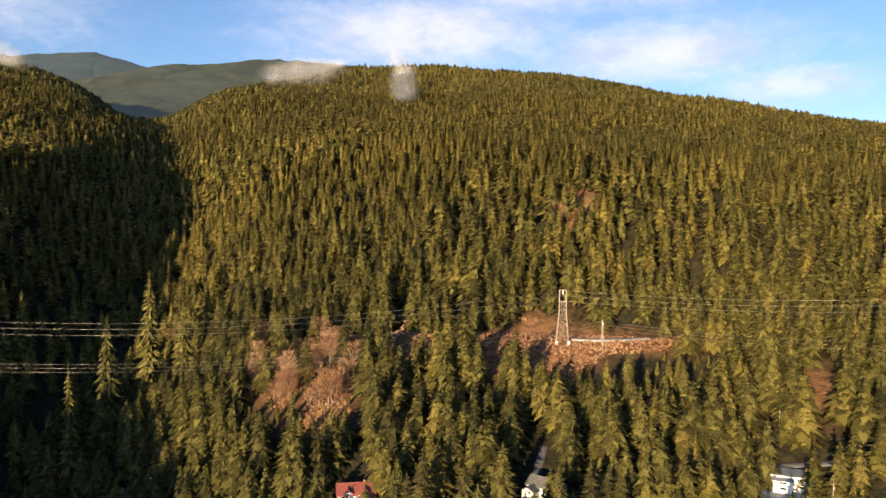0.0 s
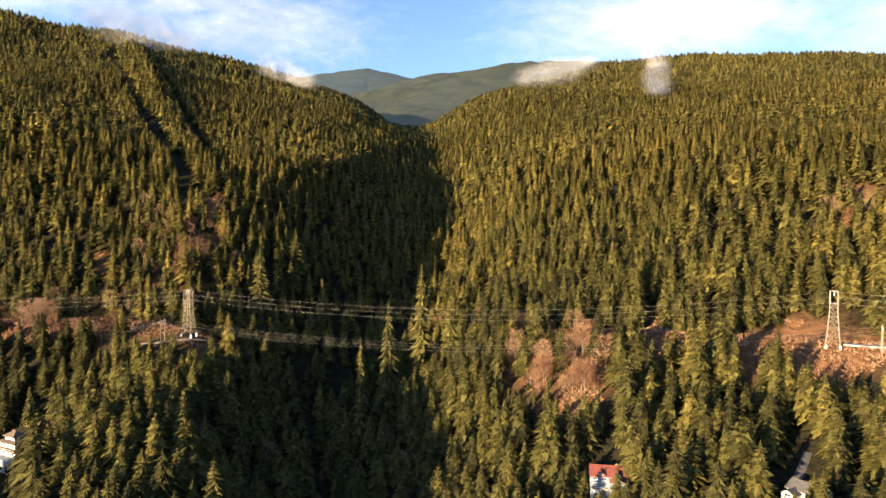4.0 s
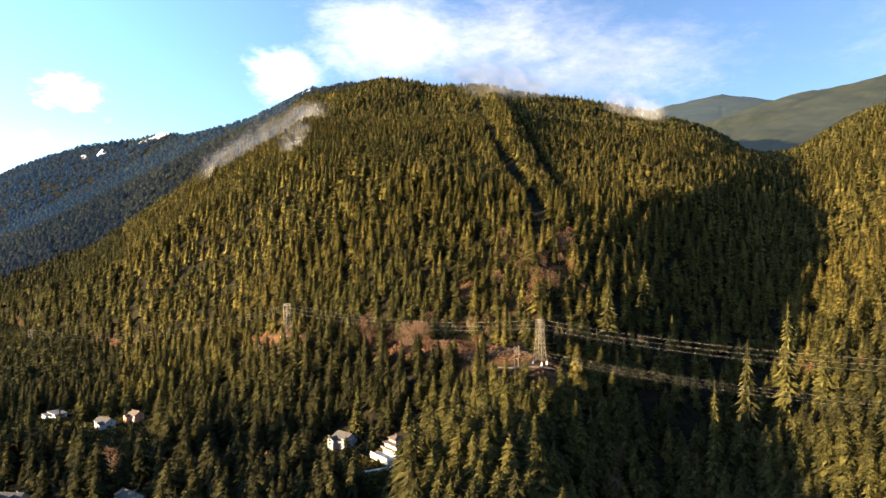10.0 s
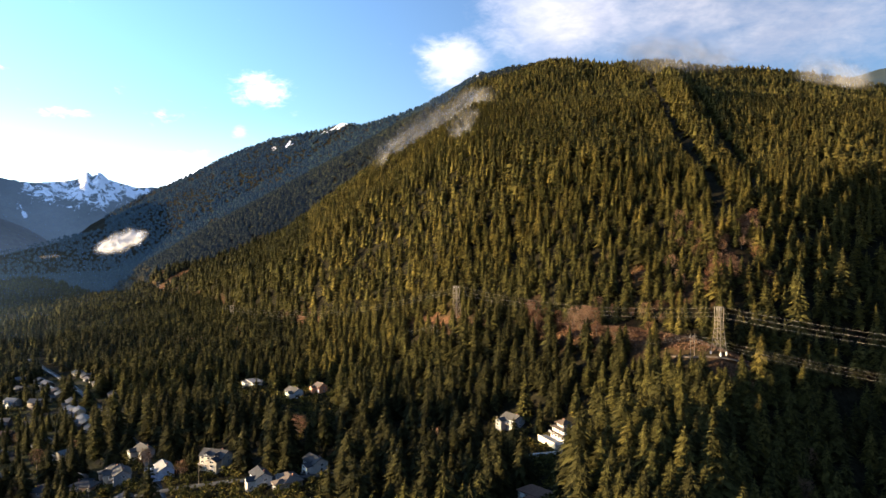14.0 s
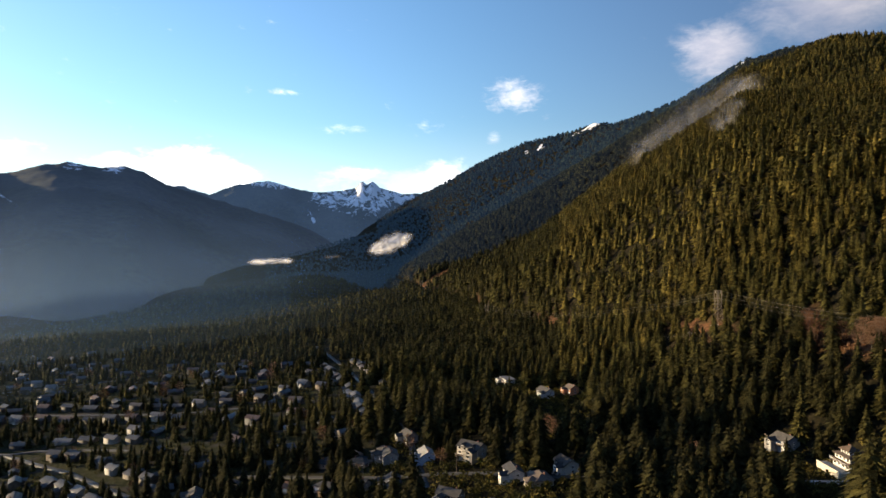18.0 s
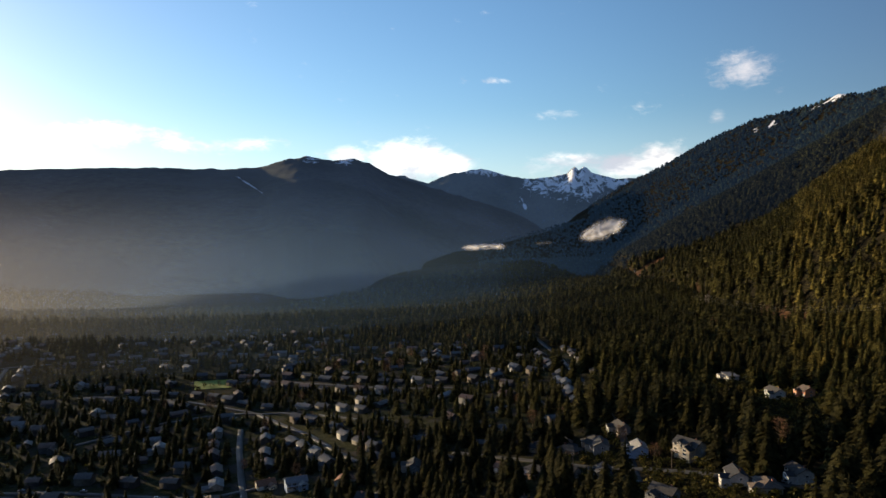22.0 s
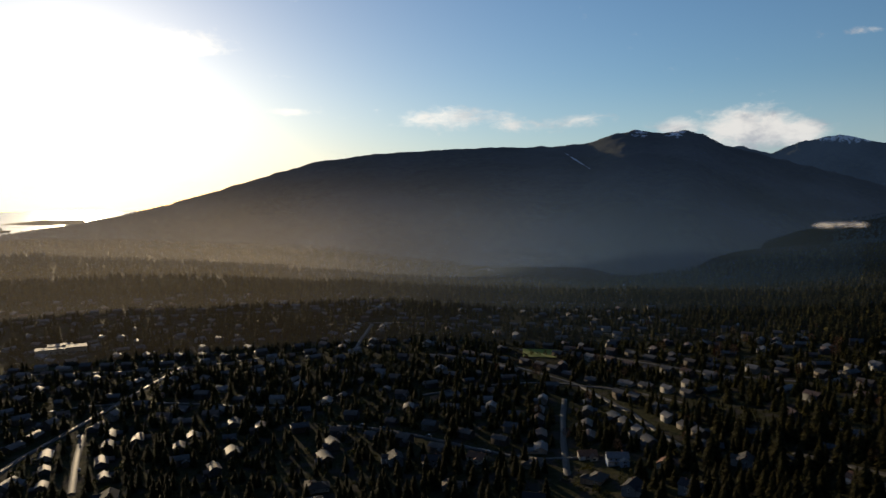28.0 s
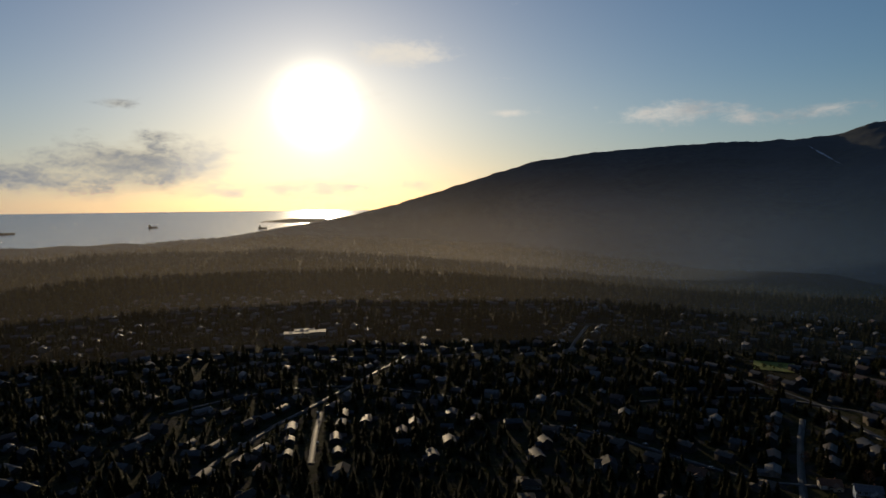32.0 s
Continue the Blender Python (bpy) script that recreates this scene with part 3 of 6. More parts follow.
def conifer_fronds(levels, per, seed, droop=0.35, wide=0.15, full=True, low=0.10, body=0.5, sides=7, bulge=0.70, tip=0.010):
    """Unit-height conifer crown: whorls of boughs round a torn inner cone; full boughs are ridged blades, the others plain ones. Returns points and triangles."""
    g = np.random.default_rng(seed)
    v, f = [], []
    for i in range(levels):
        t = (i + g.uniform(-0.3, 0.3)) / levels
        h = low + (0.97 - low) * t
        reach = wide * (1 - t) ** bulge * (0.80 + 0.20 * min(1.0, (t + 0.05) / 0.15)) + tip
        off = g.uniform(0, 6.28)
        for j in range(per):
            a = off + 2 * math.pi * (j + g.uniform(-0.35, 0.35)) / per
            ln = reach * g.uniform(0.70, 1.22)
            c, s = math.cos(a), math.sin(a)
            drop = droop * ln * g.uniform(0.5, 1.5)
            b = len(v)
            if full:
                half, mid = ln * g.uniform(0.15, 0.24), 0.52 * ln
                v += [(0, 0, h + 0.14 * ln), (c * mid - s * half, s * mid + c * half, h - drop * 0.60), (c * mid, s * mid, h - drop * 0.22),
                      (c * mid + s * half, s * mid - c * half, h - drop * 0.60), (c * ln, s * ln, h - drop * 0.85)]
                f += [(b, b + 2, b + 1), (b, b + 3, b + 2), (b + 1, b + 2, b + 4), (b + 2, b + 3, b + 4)]
            else:
                half, mid, tilt = ln * g.uniform(0.24, 0.36), 0.34 * ln, g.uniform(-0.3, 0.3) * ln * 0.25
                v += [(c * mid - s * half, s * mid + c * half, h + 0.02 * ln + tilt), (c * mid + s * half, s * mid - c * half, h + 0.02 * ln - tilt), (c * ln, s * ln, h - drop)]
                f.append((b, b + 1, b + 2))
    # inner cone with an uneven foot, and the leader
    b = len(v)
    for j in range(sides):
        a = 2 * math.pi * j / sides
        q = wide * body * g.uniform(0.75, 1.25)
        v.append((math.cos(a) * q, math.sin(a) * q, low + g.uniform(-0.03, 0.05)))
    v.append((0, 0, 1.0 - tip))
    f += [(b + j, b + (j + 1) % sides, b + sides) for j in range(sides)]
    return np.array(v), np.array(f)


def stuff_mesh(name, batches, mats, smooth=False):
    """Joins many scaled copies of small shapes. batches: (points, triangles, x, y, z, width, height, turn, tint, material slot)."""
    vs, fs, tints, slots, base = [], [], [], [], 0
    for v, f, x, y, z, w, h, turn, tint, slot in batches:
        n = len(x)
        if not n:
            continue
        c, s = np.cos(turn)[:, None], np.sin(turn)[:, None]
        px, py = v[None, :, 0] * w[:, None], v[None, :, 1] * w[:, None]
        out = np.stack([px * c - py * s + x[:, None], px * s + py * c + y[:, None], v[None, :, 2] * h[:, None] + z[:, None]], -1)
        vs.append(out.reshape(-1, 3))
        fs.append((f[None] + (base + np.arange(n) * len(v))[:, None, None]).reshape(-1, 3))
        tints.append(np.repeat(tint, len(v)))
        slots.append(np.full(n * len(f), slot, np.int32))
        base += n * len(v)
    v, f = np.concatenate(vs), np.concatenate(fs)
    me = bpy.data.meshes.new(name)
    me.vertices.add(len(v))
    me.vertices.foreach_set("co", v.astype(np.float32).ravel())
    me.loops.add(f.size)
    me.loops.foreach_set("vertex_index", f.astype(np.int32).ravel())
    me.polygons.add(len(f))
    me.polygons.foreach_set("loop_start", np.arange(0, f.size, 3, dtype=np.int32))
    me.polygons.foreach_set("material_index", np.concatenate(slots))
    if smooth:
        me.polygons.foreach_set("use_smooth", np.ones(len(f), bool))
    me.update(calc_edges=True)
    at = me.attributes.new("tint", "FLOAT", "POINT")
    at.data.foreach_set("value", np.concatenate(tints).astype(np.float32))
    for m in mats:
        me.materials.append(m)
    return new(name, me)


# gardens and views kept open: heading, distance, half width, depth towards the valley
OPEN = []


def keep_open(az, r, half=13.0, depth=85.0, back=12.0):
    OPEN.append((az, r, half, depth, back))


def open_ground(x, y):
    r, az = np.hypot(x, y), np.degrees(np.arctan2(-x, y))
    out = np.zeros(np.shape(x), bool)
    for a, rr, half, depth, back in OPEN:
        out |= (np.abs(np.radians(az - a)) * r < half) & (r > rr - depth) & (r < rr + back)
    return out


def young_growth(x, y):
    """Strips of young low trees south-west of the hillside houses, over which the low sun reaches them."""
    sx, sy = -math.sin(radians(SUN_AZ)), math.cos(radians(SUN_AZ))
    out = np.ones(np.shape(x))
    for hx, hy in SUNNY:
        along, side = (x - hx) * sx + (y - hy) * sy, (x - hx) * sy - (y - hy) * sx
        out = np.where((np.abs(side) < 12) & (along > 0) & (along < 260), np.minimum(out, 0.10 + 0.34 * along / 260), out)
    return out


def scatter(count, az0, az1, r0, r1):
    az = rng.uniform(az0, az1, count)
    r = np.sqrt(rng.uniform(r0 * r0, r1 * r1, count))
    return (*polar(az, r), az, r)


def thin(x, y, gap):
    """Keeps at most one of the points in each cell of a jittered lattice, so that crowns stand apart."""
    cell = np.floor(x / gap).astype(np.int64) * 100003 + np.floor(y / gap).astype(np.int64)
    _, first = np.unique(cell, return_index=True)
    return np.sort(first)


# narrow treeless ravines down the mountain's face
RAVINES = [[spot(a, e)[:2] for a, e in ((34.6, 12.2), (33.2, 9.0), (31.4, 5.6), (29.2, 2.0))], [spot(a, e)[:2] for a, e in ((31.6, 11.5), (30.4, 9.0), (28.6, 6.0), (26.8, 3.5))]]


def forest_points():
    """All conifers of the place: x, y, distance, heading."""
    out = []
    for az0, az1, r0, r1, per, gap in ((-52, 80, 205, 700, 34, 8.7), (-52, 80, 700, 1250, 36, 9.0), (-50, 80, 1250, 2350, 75, 10.6), (80, 90, 2650, 3100, 200, 12), (46, 80, 2350, 3950, 150, 11), (56, 80, 1000, 2350, 260, 12),
                                       (80, 176, 215, 700, 62, 8.0), (80, 176, 700, 1300, 95, 10.5), (80, 172, 1300, 2650, 230, 15)):
        area = math.pi * (r1 * r1 - r0 * r0) * (az1 - az0) / 360
        x, y, az, r = scatter(int(area / per), az0, az1, r0, r1)
        keep = thin(x, y, gap)
        out.append(np.stack([x[keep], y[keep], r[keep], az[keep]]))
    x, y, r, az = np.concatenate(out, 1)
    n = fbm(x, y, 45, 3, 81)
    ok = clearing(x, y) < 0.35 + 0.3 * rng.random(len(x))
    t = np.maximum(town(x, y), 0.8 * ((az > 106) & (r < 720)))
    ok &= rng.random(len(x)) > t * np.where((az > 96) & (r < 900), 0.14, 0.12)
    ok &= r < np.interp(az, COAST_AZ, COAST_R) - 20
    ok &= (az < 86) | (az > 114) | (r < 1750 + 500 * np.clip((104 - az) / 14, 0, 1))
    ok &= (snow_mask(x, y) < 0.55) & ((r < 3080) | (az < 77))
    for line in RAVINES:
        ok &= near_lines(x, y, [line]) > 6.5
    ok &= ~open_ground(x, y)
    ok &= road_distance(x, y) > 7.0
    ok &= house_distance(x, y) > 7.2
    ok &= (n > -0.6)
    # few firs grow on the creek's shaded bed
    creek = near_lines(x, y, [[polar(a, q) for a, q, _, _ in GULLY[:5]]])
    ok &= (creek > 45) | (rng.random(len(x)) < 0.55 + 0.4 * np.clip((creek - 12) / 33, 0, 1)) | (r > 640)
    return x[ok], y[ok], r[ok], az[ok]


def part(name, bm, mat, parent=None, label=""):
    """Links a bmesh as one mesh object under a thing or part."""
    me = bpy.data.meshes.new(name)
    bm.to_mesh(me)
    bm.free()
    for m in (mat if isinstance(mat, (list, tuple)) else [mat]):
        me.materials.append(m)
    ob = new(name, me)
    if parent is not None:
        ob.parent = parent
    if label:
        ob["label"] = label
    return ob


def tapered(bm, a, b, ra, rb, n=6):
    """A tapered limb from a to b."""
    a, b = Vector(a), Vector(b)
    q = (b - a).to_track_quat("Z", "Y")
    rings = []
    for p, r in ((a, ra), (b, rb)):
        rings.append([bm.verts.new(p + q @ Vector((math.cos(2 * math.pi * i / n) * r, math.sin(2 * math.pi * i / n) * r, 0))) for i in range(n)])
    for i in range(n):
        bm.faces.new((rings[0][i], rings[0][(i + 1) % n], rings[1][(i + 1) % n], rings[1][i]))
    bm.faces.new(rings[1])


def bar(bm, a, b, w):
    """A square bar from a to b."""
    a, b = Vector(a), Vector(b)
    m = Matrix.Translation((a + b) / 2) @ (b - a).to_track_quat("Z", "Y").to_matrix().to_4x4() @ Matrix.Diagonal((w, w, (b - a).length, 1))
    bmesh.ops.create_cube(bm, size=1.0, matrix=m)


def block(bm, x0, y0, z0, x1, y1, z1, bevel=0.0):
    m = Matrix.Translation(((x0 + x1) / 2, (y0 + y1) / 2, (z0 + z1) / 2)) @ Matrix.Diagonal((abs(x1 - x0), abs(y1 - y0), abs(z1 - z0), 1))
    made = bmesh.ops.create_cube(bm, size=1.0, matrix=m)
    if bevel:
        edges = list({e for v in made["verts"] for e in v.link_edges})
        bmesh.ops.bevel(bm, geom=edges, offset=bevel, segments=1, affect="EDGES")
    return made["verts"]


def raw(v, f):
    bm = bmesh.new()
    verts = [bm.verts.new(p) for p in v]
    for t in f:
        bm.faces.new([verts[i] for i in t])
    return bm


def conifer_kinds():
    kinds = []
    for i, (tall, wide, droop, low, label) in enumerate((
            (34, 0.25, 0.30, 0.08, "tall green Douglas fir with drooping boughs on the slope"), (29, 0.29, 0.38, 0.05, "broad yellow-green western red cedar among other conifers"),
            (38, 0.23, 0.30, 0.14, "tall slender hemlock with a bare lower trunk"), (25, 0.28, 0.25, 0.04, "dense young fir with boughs to the ground"),
            (31, 0.26, 0.36, 0.10, "dark green hemlock with a ragged crown"), (41, 0.21, 0.32, 0.2, "very tall old fir standing above its neighbours"))):
        v, f = conifer_fronds(26, 9, 100 + i, droop, wide, True, low)
        tree = tagged(new("conifer"), label, "tree", "conifers of the wooded slopes")
        bm = bmesh.new()
        tapered(bm, (0, 0, -1.5), (0, 0, tall * 0.5), tall * 0.014, tall * 0.008, 8)
        tapered(bm, (0, 0, tall * 0.5), (0, 0, tall * 0.97), tall * 0.008, 0.03, 8)
        part("trunk", bm, MAT["bark"], tree)
        part("crown", raw(v * np.array([tall, tall, tall]), f), MAT["tree"], tree)
        kinds.append(tree)
    return kinds


def build_forest():
    x, y, r, az = forest_points()
    z = height(x, y)
    n = len(x)
    big = fbm(x, y, 160, 3, 91)
    tall = (26 + 8 * big + rng.normal(0, 3.4, n)) * np.where(az > 80, 0.78 + 0.3 * fbm(x, y, 120, 2, 93), 1.0)
    tall = np.clip(tall, 12, 46) * np.where(((town(x, y) > 0.4) & (az > 74)) | ((az > 106) & (r < 720)), np.where((az > 96) & (r < 900), 0.68, 0.82), 1.0)
    # old tall stands round the hillside houses
    tall = tall * (1 + 0.15 * np.clip((az - 36) / 6, 0, 1) * np.clip((92 - az) / 10, 0, 1) * np.clip((560 - r) / 80, 0, 1))
    tall = tall * young_growth(x, y)
    tall = np.where((r < 520) & (rng.random(n) < 0.10), tall * 1.25, tall) * np.interp(r, [350, 500, 1000], [0.86, 0.78, 0.70])
    # lower growth before the power line's cleared strips
    for a0, a1, q, e in ((-31, -18, 368, -9.4), (-18, 0, 330, -10.8), (28, 45, 430, -8.7), (-5, 5, 352, -13.4)):
        room = EYE_Z + r * np.tan(np.radians(e + 2.2 * fbm(x, y, 34, 3, 97) + rng.normal(0, 0.5, n))) - z
        tall = np.where((az > a0) & (az < a1) & (r < q), np.minimum(tall, np.maximum(room * rng.uniform(0.8, 1.0, n), 5.0)), tall)
    wide = tall * rng.uniform(0.85, 1.25, n) * np.interp(r, [450, 1000], [1.0, 1.2])
    tint = np.clip(0.42 + 0.35 * fbm(x, y, 210, 3, 95) + rng.normal(0, 0.19, n), 0, 1)
    turn = rng.uniform(0, 6.28, n)
    order = np.argsort(r)
    seen = order[(az[order] > -46) & (az[order] < 168) & (r[order] > 235)]
    solo = seen[:300]
    rest = np.ones(n, bool)
    rest[solo] = False
    # the back ridge, beyond the mountain's west spur
    back = (az > 43) & (az < 92) & (r > np.interp(az, [43, 47, 54, 62.6, 70, 78, 82, 92], [1950, 1780, 1650, 1580, 1600, 1800, 2500, 2500]))
    plainward = (az >= 84) & (r > 1500)
    hazy = back & (az < 78) & (r < np.interp(az, [43, 47, 54, 62, 70, 78], [2100, 2050, 2150, 2350, 2300, 1800]))
    # shade of the western foot and sun on the face, put into tint
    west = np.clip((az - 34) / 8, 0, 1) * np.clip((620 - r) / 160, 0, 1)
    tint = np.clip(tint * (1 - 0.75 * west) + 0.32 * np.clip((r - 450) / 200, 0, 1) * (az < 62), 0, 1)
    # dimness of valley woods and back ridge, also put into the tint
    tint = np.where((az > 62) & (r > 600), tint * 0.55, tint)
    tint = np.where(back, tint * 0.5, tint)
    tall, wide = np.where(back, tall * 0.62, tall), np.where(back, wide * 1.15, wide)
    kinds = conifer_kinds()
    talls = np.array([34, 29, 38, 25, 31, 41])
    for i, ix in enumerate(solo):
        kind = int(np.argmin(np.abs(talls - tall[ix]) + rng.uniform(0, 9, 6)))
        s = float(np.clip(tall[ix] / talls[kind], 0.2, 1.25))
        m = Matrix.Translation((x[ix], y[ix], z[ix] - 0.3)) @ Matrix.Rotation(turn[ix], 4, "Z")
        ob = copy_thing(kinds[kind], m) if i >= 6 else kinds[i]
        if i < 6:
            ob.matrix_basis = m
        ob.scale = (s * float(rng.uniform(0.9, 1.2)),) * 2 + (s,)
    for name, r0, r1, shapes, label in (
            ("near_forest", 0, 450, [conifer_fronds(19, 11, 200 + i, 0.26 + 0.08 * (i % 2), 0.25 + 0.025 * (i % 3), False, 0.06 + 0.05 * (i % 2), 0.40, 7) for i in range(6)], "dense evergreen forest of firs, cedars and hemlocks at the foot of the slopes"),
            ("lower_forest", 450, 680, [conifer_fronds(15, 9, 250 + i, 0.26 + 0.08 * (i % 2), 0.26 + 0.025 * (i % 3), False, 0.06 + 0.05 * (i % 2), 0.42, 6) for i in range(5)], "dense evergreen forest of firs, cedars and hemlocks on the lower slopes"),
            ("middle_forest", 680, 1250, [conifer_fronds(6, 7, 300 + i, 0.34, 0.32, False, 0.07, 0.46, 5, 0.52, 0.04) for i in range(4)], "dense evergreen forest on the mountain's flank"),
            ("upper_forest", 1250, 2350, [conifer_fronds(3, 6, 400 + i, 0.45, 0.36, False, 0.07, 0.55, 4, 0.50, 0.08) for i in range(4)], "evergreen forest on the high slopes up to the skyline"),
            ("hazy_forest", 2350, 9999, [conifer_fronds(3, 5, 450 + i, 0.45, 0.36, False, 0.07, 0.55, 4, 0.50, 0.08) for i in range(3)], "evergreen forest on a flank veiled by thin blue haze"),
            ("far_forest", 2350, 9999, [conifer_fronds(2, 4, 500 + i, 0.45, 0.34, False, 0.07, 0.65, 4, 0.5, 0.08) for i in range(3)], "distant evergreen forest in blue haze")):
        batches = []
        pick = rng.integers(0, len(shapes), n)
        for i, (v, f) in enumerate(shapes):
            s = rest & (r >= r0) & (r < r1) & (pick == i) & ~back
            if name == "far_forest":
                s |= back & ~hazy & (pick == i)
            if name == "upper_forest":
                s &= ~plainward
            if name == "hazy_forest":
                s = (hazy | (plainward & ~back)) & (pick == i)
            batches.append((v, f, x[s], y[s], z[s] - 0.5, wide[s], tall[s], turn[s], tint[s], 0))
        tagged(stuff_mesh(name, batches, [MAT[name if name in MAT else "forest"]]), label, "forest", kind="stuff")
    # trees that stand out: heading, distance, angle of the top, kind
    for a, q, e, kind in ((11.0, 461, -3.0, 0), (13.7, 430, -6.0, 1), (8.6, 437, -5.4, 4), (5.8, 405, -7.4, 0), (21.2, 520, -0.4, 2), (24.0, 470, -1.6, 0), (44.3, 425, -10.5, 3), (41.7, 322, -19.0, 3),
                          (16.0, 390, -9.0, 3), (3.0, 380, -8.6, 1)):
        px, py = polar(a, q)
        pz = z_at(px, py)
        s = max(8.0, EYE_Z + q * math.tan(radians(e)) - pz) / float(talls[kind])
        ob = copy_thing(kinds[kind], Matrix.Translation((px, py, pz - 0.3)))
        ob.scale = (min(s, 1.1) * (1.1 if kind == 1 else 0.85 if kind == 3 else 1.0),) * 2 + (s,)
    print("conifers", n)

# ---------------------------------------------------------------- plan of roads and houses


def road_plan():
    plan = []
    for az, r0, r1 in ((104.2, 300, 430), (143.2, 320, 440), (122, 560, 700)):
        plan.append([(az + 1.2 * math.sin(r / 90 + az), r) for r in range(r0, r1, 40)])
    for r0, a0, a1 in ((345, 104, 128), (430, 96, 118), (430, 128, 156), (530, 88, 112), (560, 126, 160), (660, 94, 132), (800, 104, 156), (960, 96, 128)):
        plan.append([(a, r0 + 26 * math.sin(a / 6 + r0)) for a in range(a0, a1, 3)])
    plan.append([(96, 350), (100, 400), (104, 452), (110, 505), (116, 540)])
    plan.append([(152, 330), (147, 380), (141, 450), (136, 540)])
    plan.append([(60, 352), (64, 350), (68, 352), (72, 350), (76, 345), (81, 350), (88, 361)])
    plan.append([(73, 330), (74.5, 420), (77, 520), (79.5, 640), (82, 780)])
    return [[spot(a, -math.degrees(math.atan(120 / r)))[:2] for a, r in line] for line in plan]


ROADS = road_plan()
SIDE_ROADS = [([polar(a, r) for a, r in ((-17.6, 268), (-18.2, 285), (-18.8, 300))], 3.0, "asphalt", "narrow asphalt drive climbing through dark firs"),
              ([polar(a, r) for a, r in ((-46, 322), (-40, 318), (-34, 316), (-30, 322))], 6.0, "asphalt", "asphalt street behind white houses under the firs"),
              ([polar(a, r) for a, r in ((-20.9, 380), (-22.5, 379), (-23.6, 380), (-25.2, 383), (-26.6, 388))], 6.5, "pale_gravel", "pale gravel access track at the pylon's foot"),
              ([polar(a, r) for a, r in ((27.2, 424), (29, 420), (31.5, 421), (33, 425))], 2.6, "gravel", "gravel service track along the power line"),
              ([polar(a, r) for a, r in ((39.5, 384), (41.5, 383), (44, 382), (47, 388))], 6.0, "concrete", "pale paved terrace and drive before hillside houses")]


def near_lines(x, y, lines):
    best = np.full(np.shape(x), 1e6)
    for line in lines:
        for (ax, ay), (bx, by) in zip(line, line[1:]):
            dx, dy = bx - ax, by - ay
            s = np.clip(((x - ax) * dx + (y - ay) * dy) / (dx * dx + dy * dy + 1e-9), 0, 1)
            best = np.minimum(best, np.hypot(x - ax - s * dx, y - ay - s * dy))
    return best


def road_distance(x, y):
    return near_lines(x, y, ROADS + [s[0] for s in SIDE_ROADS])


# houses that stand out: heading, angle down, kind, turn
KEY_HOUSES = [(-4.4, -20.8, "red_roof", 4), (-19.0, -19.9, "dark_roof", -30), (-35.8, -18.9, "white_flat", 8), (-36.2, -17.5, "white_flat", 4), (-43.2, -19.0, "rust_roof", 20),
              (45.3, -15.3, "grey_gable", -50), (41.1, -16.0, "white_tiers", -58), (43.3, -20.6, "brown_flat", -40), (66.3, -11.9, "white_flat", -70), (63.2, -12.8, "white_gable", -55),
              (61.1, -12.5, "orange_gable", -60), (69.2, -17.7, "tall_gable", -35), (73.0, -17.9, "blue_white", -80), (76.0, -17.9, "grey_gable", -85), (74.4, -16.4, "dark_roof", -70),
              (65.8, -19.2, "white_gable", -75), (63.6, -19.3, "cream_hip", -70), (61.5, -18.4, "white_gable", -62), (71.0, -21.0, "dark_roof", -30), (67.5, -21.5, "cream_hip", -60),
              (103.4, -20.3, "rust_roof", 15), (101.0, -20.6, "blue_white", 12)]
HOUSE_SITES = []
SUNNY = []
for az, el, kind, turn in KEY_HOUSES:
    hx, hy, hz = spot(az, el)
    HOUSE_SITES.append((hx, hy, hz, kind, az + turn, True))
    keep_open(az, math.hypot(hx, hy), (17 if kind == "white_tiers" else 14 if el > -13 else 12) if az > 0 else 5 if kind == "dark_roof" else 6, (115 if el > -13 else 85) if az > 0 else 12 if kind == "dark_roof" else 20, 12)
    if az > 0 and el > -16.5:
        SUNNY.append((hx, hy))


def town_sites():
    g = random.Random(5)
    kinds = ["dark_roof", "brown_hip", "grey_gable", "brown_hip", "dark_roof", "rust_roof", "brown_hip", "cream_hip"]
    taken = [(s[0], s[1]) for s in HOUSE_SITES]
    out = []
    for line in ROADS:
        for (ax, ay), (bx, by) in zip(line, line[1:]):
            ln = math.hypot(bx - ax, by - ay)
            for i in range(max(1, int(ln / 19))):
                t = (i + 0.5) / max(1, int(ln / 19))
                for side in (-1, 1):
                    off = side * g.uniform(15, 19)
                    px = ax + (bx - ax) * t - (by - ay) / ln * off
                    py = ay + (by - ay) * t + (bx - ax) / ln * off
                    if float(town(np.array([px]), np.array([py]))[0]) < g.uniform(0.15, 0.6) or g.random() < 0.06:
                        continue
                    if min(math.hypot(px - q[0], py - q[1]) for q in taken) < 16 or float(road_distance(np.array([px]), np.array([py]))[0]) < 11:
                        continue
                    taken.append((px, py))
                    turn = math.degrees(math.atan2(by - ay, bx - ax)) + (0 if side < 0 else 180) + g.uniform(-6, 6)
                    out.append((px, py, z_at(px, py), g.choice(kinds), turn, False))
    for _ in range(1700):
        az, r = g.uniform(76, 172), math.sqrt(g.uniform(290 ** 2, 1180 ** 2))
        px, py = polar(az, r)
        if float(town(np.array([px]), np.array([py]))[0]) < g.uniform(0.2, 0.9) or min(math.hypot(px - q[0], py - q[1]) for q in taken) < 18:
            continue
        if float(road_distance(np.array([px]), np.array([py]))[0]) < 12:
            continue
        taken.append((px, py))
        out.append((px, py, z_at(px, py), g.choice(kinds), 60 * fbm(px, py, 300, 2, 17) + g.choice((0, 90, 180, 270)) + g.uniform(-8, 8) + 20, False))
    return sorted(out, key=lambda s: math.hypot(s[0], s[1]))


